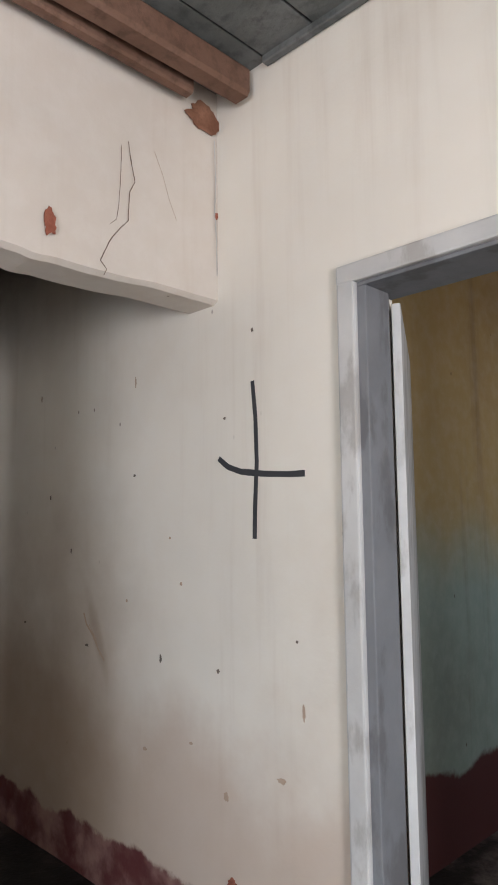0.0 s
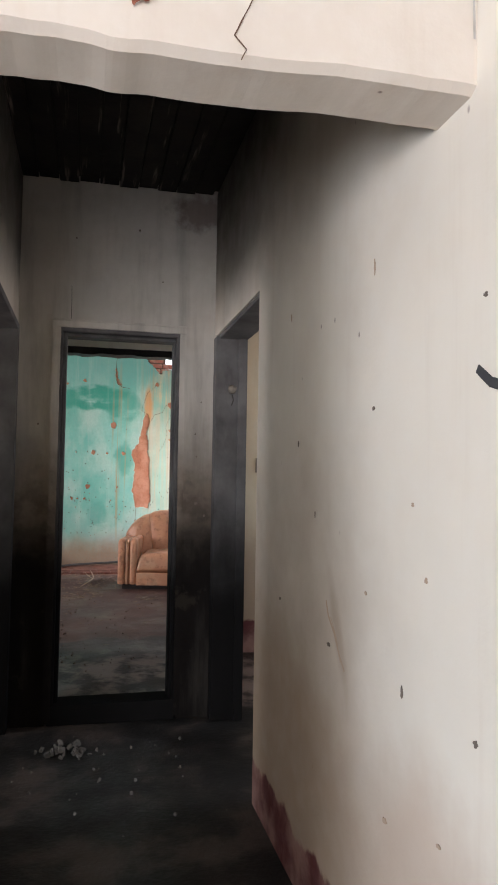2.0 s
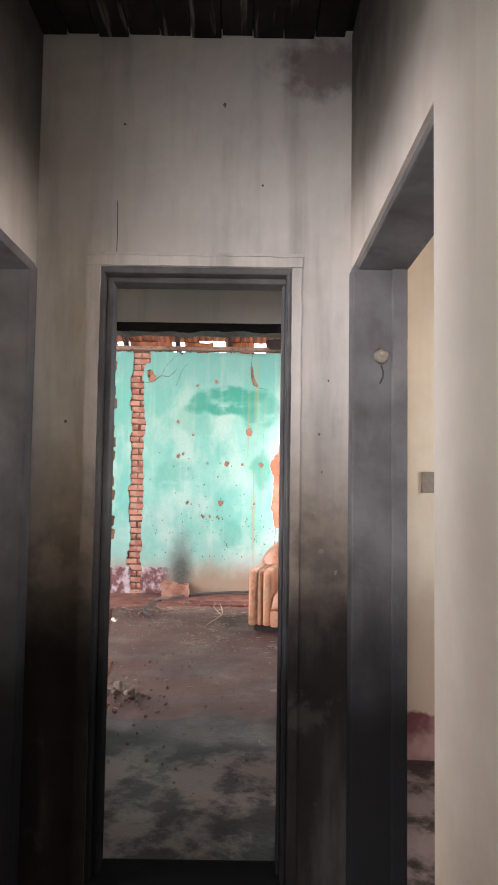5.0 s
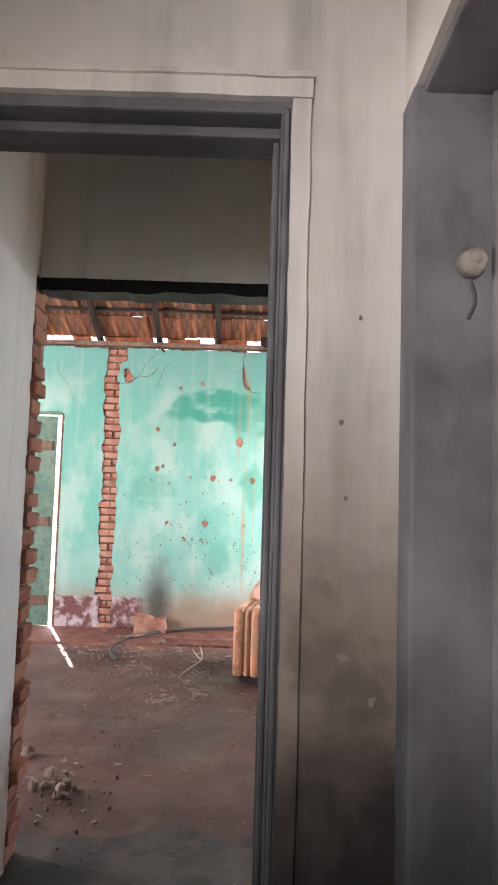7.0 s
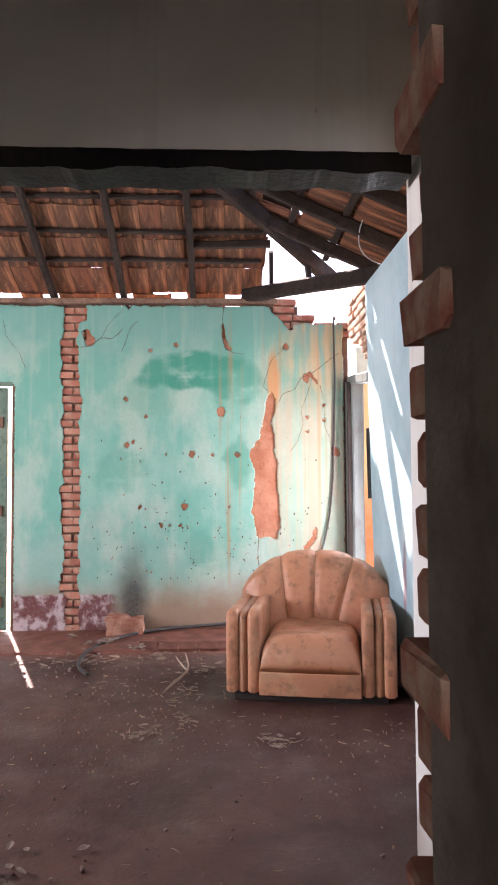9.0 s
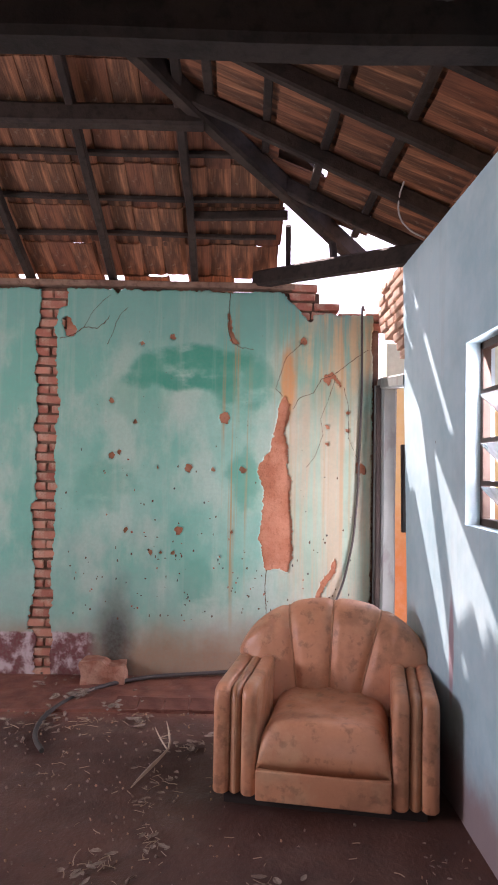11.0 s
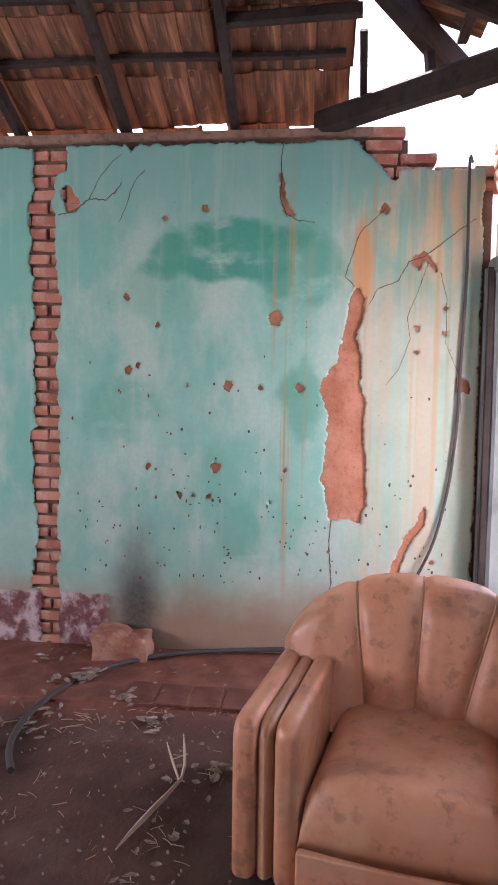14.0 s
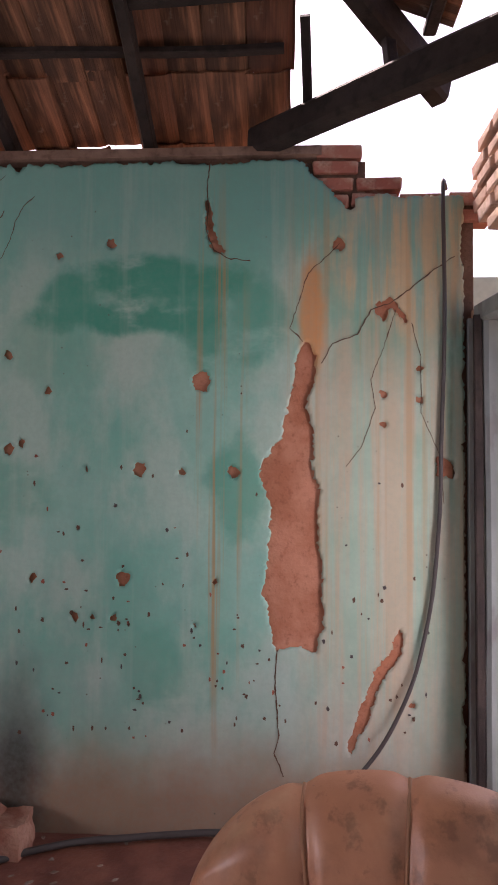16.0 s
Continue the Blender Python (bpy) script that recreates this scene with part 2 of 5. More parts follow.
    tiny = n.m("MULTIPLY", n.step(n.cells(16), 0.03, 0.09, 1.0, 0.0), n.step(n.noise(2.3, 3), 0.50, 0.6))
    c = n.mix(n.m("MULTIPLY", tiny, 0.8), c, (0.10, 0.07, 0.05))
    grain = n.step(n.noise(38, 5), 0.30, 0.75)
    c = n.mix(n.m("MULTIPLY", grain, 0.18), c, (0.17, 0.25, 0.21))
    return n.done(c, n.step(n.noise(6, 4), 0.3, 0.7, 0.6, 0.9), relief(n), 0.004, 0.6)


def blue_wall(name):
    n = Nodes(name)
    x, y, z = n.xyz()
    c = n.mix(n.step(n.noise(1.1, 5), 0.35, 0.68), (0.29, 0.46, 0.52), (0.43, 0.60, 0.65))
    c = grime(n, c, 0.45, (0.20, 0.15, 0.14))
    foot = n.step(n.m("ADD", z, n.m("MULTIPLY", n.m("SUBTRACT", n.noise(2.0, 6), 0.5), 0.5)), 0.15, 0.45, 1.0, 0.0)
    c = n.mix(n.m("MULTIPLY", foot, 0.8), c, (0.24, 0.13, 0.12))
    c = n.mix(n.m("MULTIPLY", n.blob(x, -8.33, 0.04, z, 0.75, 0.25, 0.3, 0.4, 8), 0.7), c, (0.30, 0.12, 0.14))
    return n.done(c, 0.72, relief(n), 0.004, 0.5)


def two_tone_wall(name):
    n = Nodes(name)
    x, y, z = n.xyz()
    # Yellow above, grey-green below, blended softly between the two.
    edge = n.m("ADD", z, n.m("MULTIPLY", n.m("SUBTRACT", n.noise(2, 6), 0.5), 0.35))
    c = n.mix(n.step(edge, 1.0, 1.45), (0.33, 0.42, 0.36), (0.50, 0.36, 0.15))
    c = grime(n, c, 0.9, (0.14, 0.09, 0.05))
    low = n.m("ADD", z, n.m("MULTIPLY", n.m("SUBTRACT", n.noise(3, 6), 0.5), 0.2))
    c = n.mix(n.step(low, 0.33, 0.36, 1.0, 0.0), c, (0.10, 0.03, 0.028))
    return n.done(c, 0.8, relief(n), 0.004, 0.5)


def brick_look(name, a=(0.28, 0.097, 0.068), b=(0.45, 0.21, 0.145)):
    n = Nodes(name)
    c = n.mix(n.random(), a, b)
    c = n.mix(n.step(n.noise(9, 6), 0.45, 0.7), c, (0.46, 0.33, 0.24))
    c = n.mix(n.m("MULTIPLY", n.step(n.noise(22, 5), 0.55, 0.75), 0.5), c, (0.12, 0.055, 0.035))
    return n.done(c, 0.92, n.noise(40, 6), 0.006, 0.8, spec=0.15)


def earthy(name, a, b, scale=3.0):
    n = Nodes(name)
    c = n.mix(n.step(n.noise(scale, 6), 0.35, 0.68), a, b)
    c = n.mix(n.m("MULTIPLY", n.step(n.noise(scale * 9, 5), 0.5, 0.75), 0.5), c, tuple(v * 0.55 for v in a))
    return n.done(c, 0.95, n.m("ADD", n.noise(12, 6), n.m("MULTIPLY", n.noise(80, 4), 0.3)), 0.008, 0.8, spec=0.15)


def floor_look(name):
    """Red oxide screed, polished by wear, with grey cement, dust and damp; near black in the corridor."""
    n = Nodes(name)
    x, y, z = n.xyz()
    c = n.mix(n.step(n.noise(1.3, 6), 0.38, 0.66), (0.058, 0.023, 0.017), (0.100, 0.043, 0.031))
    c = n.mix(n.m("MULTIPLY", n.step(n.noise(3.5, 6), 0.50, 0.68), 0.35), c, (0.155, 0.090, 0.070))
    c = n.mix(n.m("MULTIPLY", n.step(n.noise(26, 5), 0.55, 0.72), 0.45), c, (0.06, 0.034, 0.027))
    c = n.mix(n.m("MULTIPLY", n.step(n.noise(9, 7), 0.50, 0.66), 0.55), c, (0.055, 0.028, 0.023))
    grit = n.m("MULTIPLY", n.step(n.noise(120, 3), 0.66, 0.74), n.step(n.noise(2.2, 4), 0.40, 0.65))
    c = n.mix(n.m("MULTIPLY", grit, 0.6), c, (0.30, 0.22, 0.18))
    red = n.step(n.m("ADD", x, n.m("MULTIPLY", n.noise(2.5, 5), 0.5)), -9.30, -9.05, 1.0, 0.0)
    c = n.mix(n.m("MULTIPLY", red, 0.8), c, n.mix(n.step(n.noise(5, 6), 0.35, 0.65), (0.125, 0.040, 0.028), (0.23, 0.085, 0.055)))
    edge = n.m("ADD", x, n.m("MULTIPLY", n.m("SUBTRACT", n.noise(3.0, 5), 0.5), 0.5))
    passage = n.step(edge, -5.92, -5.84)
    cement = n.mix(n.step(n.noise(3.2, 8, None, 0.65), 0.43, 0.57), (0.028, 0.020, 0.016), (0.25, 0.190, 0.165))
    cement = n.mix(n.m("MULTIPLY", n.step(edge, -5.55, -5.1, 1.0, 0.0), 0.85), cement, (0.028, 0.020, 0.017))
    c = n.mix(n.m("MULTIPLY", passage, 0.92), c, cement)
    blackish = n.step(n.m("ADD", x, n.m("MULTIPLY", n.noise(1.6, 5), 0.3)), -4.05, -3.85)
    blackening = n.mix(n.step(n.noise(3.2, 7), 0.50, 0.66), (0.009, 0.008, 0.007), (0.05, 0.037, 0.030))
    c = n.mix(n.m("MULTIPLY", n.m("MULTIPLY", blackish, n.step(x, -1.6, -0.9, 1.0, 0.35)), 0.95), c, blackening)
    wet = n.step(n.noise(2.1, 5), 0.25, 0.65, 0.42, 0.72)
    return n.done(c, wet, n.m("ADD", n.noise(3, 6), n.m("MULTIPLY", n.noise(45, 5), 0.3)), 0.016, 0.8, spec=0.36)


def timber(name, a, b, rough=0.8):
    n = Nodes(name)
    g = n.noise(1.0, 6, n.scaled(18, 18, 18))
    c = n.mix(n.step(n.noise(3.0, 6), 0.3, 0.7), a, b)
    c = n.mix(n.m("MULTIPLY", n.step(g, 0.45, 0.7), 0.6), c, tuple(v * 0.45 for v in a))
    return n.done(c, rough, n.m("ADD", g, n.noise(60, 4)), 0.004, 0.6, spec=0.25)


def paint_coat(name, base, worn, amount=0.5, rough=0.5):
    n = Nodes(name)
    c = n.mix(n.step(n.noise(2.2, 5), 0.35, 0.7), base, tuple(v * 0.78 for v in base))
    c = n.mix(n.m("MULTIPLY", n.step(n.noise(7, 6, n.scaled(1, 1, 0.4)), 0.52, 0.62), amount), c, worn)
    return n.done(c, n.step(n.noise(9, 4), 0.3, 0.7, rough, rough + 0.25), n.noise(30, 5), 0.003, 0.5)


def dark_foot_gloss(name):
    """Grey gloss paint on door frames, fading to black towards the floor."""
    n = Nodes(name)
    x, y, z = n.xyz()
    c = n.mix(n.step(n.noise(2.2, 5), 0.35, 0.7), (0.10, 0.096, 0.097), (0.20, 0.193, 0.194))
    c = n.mix(n.m("MULTIPLY", n.step(n.noise(8, 6, n.scaled(1, 1, 0.35)), 0.50, 0.70), 0.4), c, (0.05, 0.045, 0.045))
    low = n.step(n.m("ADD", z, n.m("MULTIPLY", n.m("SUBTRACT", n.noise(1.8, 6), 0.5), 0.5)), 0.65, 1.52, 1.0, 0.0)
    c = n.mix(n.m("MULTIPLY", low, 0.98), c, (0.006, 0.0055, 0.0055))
    return n.done(c, n.step(n.m("ADD", z, n.m("MULTIPLY", n.noise(9, 4), 0.6)), 0.9, 2.0, 0.9, 0.48), n.noise(25, 5), 0.003, 0.5, spec=0.04)


def tile_look(name):
    """Red-brown clay with fine drawn ridges along its length, smoked and streaked."""
    n = Nodes(name)
    r = n.random()
    c = n.mix(r, (0.17, 0.070, 0.042), (0.40, 0.185, 0.098))
    ridges = n.noise(1.0, 4, n.scaled(1.2, 110, 20))
    c = n.mix(n.m("MULTIPLY", n.step(ridges, 0.40, 0.66), 0.45), c, (0.085, 0.040, 0.027))
    streak = n.step(n.m("ADD", n.noise(1.0, 5, n.scaled(1.6, 14, 10, 2)), n.m("MULTIPLY", r, 0.16)), 0.45, 0.72)
    c = n.mix(n.m("MULTIPLY", streak, 0.8), c, (0.036, 0.024, 0.019))
    c = n.mix(n.m("MULTIPLY", n.step(n.noise(3.2, 6, n.scaled(1, 1, 1, 4.0)), 0.44, 0.68), 0.6), c, (0.045, 0.030, 0.024))
    c = n.mix(n.m("MULTIPLY", n.step(n.noise(11, 5), 0.62, 0.74), 0.35), c, (0.30, 0.24, 0.19))
    return n.done(c, 0.93, n.m("ADD", n.m("MULTIPLY", ridges, 1.0), n.m("MULTIPLY", n.noise(40, 5), 0.4)), 0.006, 0.8, spec=0.12)


def upholstery(name, base, scale=1.0):
    """Tan leatherette, rubbed brown where it is sat on, dusty, with small scuffs."""
    n = Nodes(name)
    c = n.mix(n.step(n.noise(2.2, 5), 0.30, 0.72), tuple(v * 0.82 for v in base), tuple(v * 1.15 for v in base))
    c = n.mix(n.m("MULTIPLY", n.step(n.noise(4.5, 6, None, 0.6), 0.45, 0.66), 0.65), c, (0.25, 0.105, 0.056))
    c = n.mix(n.m("MULTIPLY", n.step(n.noise(13, 7, None, 0.62), 0.54, 0.66), 0.55), c, (0.17, 0.075, 0.042))
    c = n.mix(n.m("MULTIPLY", n.step(n.noise(48, 5), 0.66, 0.76), 0.35), c, (0.14, 0.07, 0.045))
    c = n.mix(n.m("MULTIPLY", n.step(n.noise(3.5, 6, n.scaled(1, 1, 1, 5)), 0.50, 0.72), 0.40), c, (0.60, 0.40, 0.24))
    fold = n.m("ADD", n.m("MULTIPLY", n.noise(6, 5), 1.0), n.m("MULTIPLY", n.cells(260), 0.05))
    return n.done(c, n.step(n.noise(5, 5), 0.35, 0.7, 0.36, 0.62), fold, 0.008, 0.5, spec=0.5)


def plain(name, color, rough=0.6, metal=0.0, spec=0.3, var=0.25, scale=12):
    n = Nodes(name)
    c = n.mix(n.noise(scale, 5), tuple(v * (1 - var) for v in color), tuple(v * (1 + var) for v in color))
    return n.done(c, rough, n.noise(scale * 3, 4), 0.002, 0.4, metal, spec)


CREAM = cream_wall("cream_paint", skirt=0.19, blackening=0.9)
CREAM_LINTEL = cream_wall("cream_paint_lintel", (0.54, 0.485, 0.425), skirt=0, scuffs=False)
CREAM_ROOM = cream_wall("cream_paint_room", (0.62, 0.55, 0.42), skirt=0.22)
YELLOW = cream_wall("yellow_paint", (0.48, 0.42, 0.25), skirt=0.24)
TWO_TONE = two_tone_wall("yellow_over_green")
DARK_FOOT = dark_foot_wall("dark_foot_paint")
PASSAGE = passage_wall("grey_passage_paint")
DULL_BROWN = earthy("dull_brown_plaster", (0.13, 0.105, 0.09), (0.27, 0.23, 0.20), 2)
TURQUOISE = turquoise_wall("turquoise_limewash")
BLUE = blue_wall("blue_paint")
BRICK = brick_look("brick_clay")
# Paler brick: the sun on the broken corner is put into its colour.
SUN_BRICK = brick_look("sunlit_brick_clay", (0.42, 0.25, 0.18), (0.62, 0.45, 0.36))
JOINT = earthy("dark_mud_joint", (0.11, 0.062, 0.042), (0.19, 0.115, 0.08), 6)
MORTAR = earthy("mud_mortar", (0.27, 0.16, 0.10), (0.38, 0.25, 0.17), 6)
UNDERCOAT = earthy("brown_undercoat", (0.32, 0.125, 0.07), (0.42, 0.19, 0.12), 5)
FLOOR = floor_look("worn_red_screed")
SOIL = earthy("red_soil", (0.42, 0.27, 0.18), (0.56, 0.40, 0.29), 0.5)
DARK_WOOD = timber("smoked_timber", (0.018, 0.013, 0.011), (0.040, 0.028, 0.022))
BROWN_WOOD = timber("brown_timber", (0.14, 0.075, 0.050), (0.21, 0.12, 0.085))
PLATE_WOOD = timber("dusty_timber", (0.15, 0.09, 0.065), (0.26, 0.17, 0.12))
CHAR_BOARD = timber("charred_board", (0.008, 0.007, 0.007), (0.022, 0.019, 0.018), 0.5)
GREY_BOARD = timber("grey_board", (0.10, 0.105, 0.10), (0.17, 0.17, 0.165))
fl = Nodes("charred_flaking_paint")
fg = fl.noise(1.0, 6, fl.scaled(1.3, 20, 8, 3.0))
fm = fl.m("MULTIPLY", fl.step(fg, 0.58, 0.68), fl.step(fl.noise(1.1, 3, fl.scaled(1, 1, 1, 7.0)), 0.42, 0.56))
FLAKED = fl.done(fl.mix(fl.m("MULTIPLY", fm, 0.75), fl.mix(fl.step(fl.noise(4, 6), 0.35, 0.7), (0.008, 0.007, 0.007), (0.026, 0.021, 0.018)), (0.26, 0.21, 0.185)), 0.75, fl.noise(18, 6), 0.006, 0.7)
FRAME_GREY = dark_foot_gloss("grey_gloss_paint")
FRAME_WHITE = paint_coat("white_gloss_paint", (0.56, 0.55, 0.53), (0.25, 0.22, 0.19), 0.5)
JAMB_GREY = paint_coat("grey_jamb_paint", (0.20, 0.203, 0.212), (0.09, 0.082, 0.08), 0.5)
POST_GREY = paint_coat("pale_post_paint", (0.20, 0.225, 0.21), (0.10, 0.085, 0.08), 0.5)
GREEN_PLANK = timber("green_plank", (0.10, 0.17, 0.13), (0.18, 0.24, 0.18))
TILE = tile_look("clay_tile")
TAN = upholstery("tan_leatherette", (0.51, 0.225, 0.122))
TAN_DARK = upholstery("rubbed_leatherette", (0.38, 0.175, 0.088))
PIPING = plain("tan_piping", (0.36, 0.18, 0.10), 0.6)
FOOT_WOOD = plain("black_foot", (0.03, 0.022, 0.02), 0.5)
RUBBER = plain("black_hose_rubber", (0.055, 0.047, 0.044), 0.6)
CABLE = plain("pale_cable", (0.34, 0.34, 0.34), 0.4)
CHARCOAL = plain("black_spray_paint", (0.05, 0.05, 0.054), 0.6)
CRACK = plain("crack_shadow_soil", (0.10, 0.055, 0.035), 0.95)
STEEL = plain("rusty_steel", (0.075, 0.052, 0.042), 0.6, 0.4)
DIRT = plain("dark_dirt", (0.15, 0.12, 0.10), 0.9)
SCUFF = plain("brown_scuff", (0.42, 0.31, 0.23), 0.9)
SOOTY = earthy("sooty_crumbs", (0.09, 0.082, 0.075), (0.18, 0.165, 0.15), 9)
STRAW = plain("dry_straw", (0.32, 0.235, 0.165), 0.8)
RUBBLE = earthy("rubble", (0.14, 0.095, 0.075), (0.25, 0.19, 0.16), 9)
SPOT_BRICK = earthy("bare_red_render", (0.22, 0.07, 0.045), (0.34, 0.13, 0.085), 16)
glass = Nodes("cloudy_glass")
glass.bsdf.inputs["Transmission Weight"].default_value = 1.0
glass.bsdf.inputs["IOR"].default_value = 1.45
GLASS = glass.done((0.86, 0.9, 0.88), glass.step(glass.noise(9, 5), 0.3, 0.7, 0.25, 0.5))
CERAMIC = plain("pale_ceramic", (0.22, 0.19, 0.155), 0.8, var=0.4, scale=40)


# ---- mesh helpers ----
def add(name, verts, faces, mat, parent=None, smooth=False):
    data = bpy.data.meshes.new(name)
    data.from_pydata([tuple(v) for v in verts], [], faces)
    data.materials.append(mat)
    if smooth:
        data.polygons.foreach_set("use_smooth", [True] * len(data.polygons))
    data.update()
    ob = new(name, data)
    if parent:
        ob.parent = parent
    return ob


def from_bm(name, bm, mat, parent=None, smooth=False):
    data = bpy.data.meshes.new(name)
    bmesh.ops.recalc_face_normals(bm, faces=bm.faces)
    bm.to_mesh(data)
    bm.free()
    data.materials.append(mat)
    if smooth:
        data.polygons.foreach_set("use_smooth", [True] * len(data.polygons))
    ob = new(name, data)
    if parent:
        ob.parent = parent
    return ob


def bm_box(bm, lo, hi, bevel=0.0, m=None):
    made = bmesh.ops.create_cube(bm, size=1.0)["verts"]
    mid = [(a + b) / 2 for a, b in zip(lo, hi)]
    size = [abs(b - a) for a, b in zip(lo, hi)]
    for v in made:
        v.co = Vector((v.co.x * size[0] + mid[0], v.co.y * size[1] + mid[1], v.co.z * size[2] + mid[2]))
        if m:
            v.co = m @ v.co
    if bevel:
        edges = {e for v in made for e in v.link_edges}
        bmesh.ops.bevel(bm, geom=list(edges), offset=bevel, segments=2, affect="EDGES", profile=0.6)


def boxes(name, parts, mat, parent=None, bevel=0.0):
    bm = bmesh.new()
    for lo, hi in parts:
        bm_box(bm, lo, hi, bevel)
    return from_bm(name, bm, mat, parent)


def beam(name, a, b, w, h, mat, parent=None, wobble=0.012, seed=0, roll=0.0, taper=1.0):
    """A hewn timber from a to b, a little crooked, with rounded arrises."""
    a, b = Vector(a), Vector(b)
    way = (b - a).normalized()
    side = way.cross(Vector((0, 0, 1))).normalized()
    up = side.cross(way)
    if roll:
        side, up = side * math.cos(roll) + up * math.sin(roll), up * math.cos(roll) - side * math.sin(roll)
    ring = [(0.5, 0.36), (0.36, 0.5), (-0.36, 0.5), (-0.5, 0.36), (-0.5, -0.36), (-0.36, -0.5), (0.36, -0.5), (0.5, -0.36)]
    count = max(3, int((b - a).length / 0.25))
    verts, faces = [], []
    for i in range(count + 1):
        k = i / count
        p = a.lerp(b, k)
        q = noise.noise_vector(Vector((seed * 7.3 + 0.1, k * (b - a).length * 1.3, seed * 1.9)))
        p = p + side * q.x * wobble + up * q.y * wobble
        s = (1 + q.z * 0.12) * (1 + (taper - 1) * k)
        verts += [p + side * u * w * s + up * v * h * s for u, v in ring]
    for i in range(count):
        for j in range(8):
            faces.append((i * 8 + j, i * 8 + (j + 1) % 8, i * 8 + 8 + (j + 1) % 8, i * 8 + 8 + j))
    faces += [tuple(range(8)), tuple(range(count * 8 + 7, count * 8 - 1, -1))]
    ob = add(name, verts, faces, mat, parent)
    bm = bmesh.new()
    bm.from_mesh(ob.data)
    bmesh.ops.recalc_face_normals(bm, faces=bm.faces)
    bm.to_mesh(ob.data)
    bm.free()
    return ob


def tube(name, points, radius, mat, parent=None, res=5):
    curve = bpy.data.curves.new(name, "CURVE")
    curve.dimensions, curve.bevel_depth, curve.bevel_resolution, curve.resolution_u = "3D", radius, 3, 8
    curve.use_fill_caps = True
    sp = curve.splines.new("BEZIER")
    sp.bezier_points.add(len(points) - 1)
    for bp, p in zip(sp.bezier_points, points):
        bp.co, bp.handle_left_type, bp.handle_right_type = p, "AUTO", "AUTO"
    curve.materials.append(mat)
    ob = new(name, curve)
    if parent:
        ob.parent = parent
    return ob


def group_empty(name, place=(0, 0, 0)):
    ob = new(name)
    ob.location = place
    ob.empty_display_size = 0.1
    return ob


def brick_mesh(name, size, mat, seed):
    """A worn brick: a chamfered block with knocked corners. Front faces -x to +x, middle at the origin."""
    rng = random.Random(seed)
    bm = bmesh.new()
    bm_box(bm, [-s / 2 for s in size], [s / 2 for s in size])
    bmesh.ops.bevel(bm, geom=list(bm.edges), offset=0.006, segments=1, affect="EDGES")
    for v in bm.verts:
        v.co += Vector((rng.uniform(-1, 1), rng.uniform(-1, 1), rng.uniform(-1, 1))) * 0.004
    data = bpy.data.meshes.new(name)
    bm.to_mesh(data)
    bm.free()
    data.materials.append(mat)
    return data


# ---- setting ----
R, LW, E, G, B, OPEN = 2.015, 0.945, -3.965, -10.285, 2.88, -5.6
CEIL = 2.945

ground = tagged(add("ground", [(-400, -400, -0.12), (400, -400, -0.12), (400, 400, -0.12), (-400, 400, -0.12)], [(0, 1, 2, 3)], SOIL), "bare red earth around the house", "ground", kind="structure")

# floor: an uneven screed
nx, ny = 150, 70
xs, ys = np.linspace(2.9, -10.6, nx), np.linspace(-3.1, 5.4, ny)
fv = [(x, y, 0.0 + 0.012 * noise.noise(Vector((x * 0.8, y * 0.8, 3))) + 0.006 * noise.noise(Vector((x * 3, y * 3, 7)))) for x in xs for y in ys]
ff = [(i * ny + j, (i + 1) * ny + j, (i + 1) * ny + j + 1, i * ny + j + 1) for i in range(nx - 1) for j in range(ny - 1)]
floor = tagged(add("floor", fv, ff, FLOOR, smooth=True), "worn red cement floor, near black in the corridor and strewn with dust", "floor", kind="structure")
sv, sf, sn, sm = [], [], 14, 140
for i in range(sn + 1):
    for j in range(sm + 1):
        yy = -3.04 + 5.9 * j / sm
        xx = -9.525 - 0.76 * (max(0, i - 1) / (sn - 1)) + (0.012 * noise.noise(Vector((yy * 3, 2, 9))) + 0.006 * noise.noise(Vector((yy * 14, 5, 9))) if i < 2 else 0)
        zz = -0.02 if i == 0 else 0.024 + 0.006 * noise.noise(Vector((xx * 3, yy * 3, 4))) + 0.004 * noise.noise(Vector((xx * 9, yy * 9, 4)))
        sv.append((xx + (0.004 if i == 0 else 0), yy, zz))
sf = [(i * (sm + 1) + j, i * (sm + 1) + j + 1, (i + 1) * (sm + 1) + j + 1, (i + 1) * (sm + 1) + j) for i in range(sn) for j in range(sm)]
add("raised_strip", sv, sf, FLOOR, floor)
boxes("floor_slab", [((-10.6, -3.1, -0.1), (2.9, 5.4, -0.03))], MORTAR, floor)


def wall(name, parts, mat, label):
    return tagged(boxes(name, parts, mat), label, "wall", kind="structure")


T, TE = 0.17, 0.13
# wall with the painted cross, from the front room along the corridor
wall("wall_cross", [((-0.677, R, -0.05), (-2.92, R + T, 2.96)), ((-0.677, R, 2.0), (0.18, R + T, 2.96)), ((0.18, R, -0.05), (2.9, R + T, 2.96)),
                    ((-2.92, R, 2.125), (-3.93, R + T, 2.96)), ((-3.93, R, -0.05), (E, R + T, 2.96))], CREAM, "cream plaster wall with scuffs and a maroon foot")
# lintel over the mouth of the corridor, its lower edge broken
bm = bmesh.new()
lv = []
steps = 420
for i in range(steps + 1):
    k = i / steps
    y = -2.9 + k * (R + 2.9)
    zb = 2.054 + 0.004 * noise.noise(Vector((y * 5, 1, 2))) + 0.012 / (1 + math.exp((1.7 - y) / 0.03)) - 0.007 * math.exp(-((y - 1.35) / 0.04) ** 2) + 0.0015 * noise.noise(Vector((y * 30, 3, 2)))
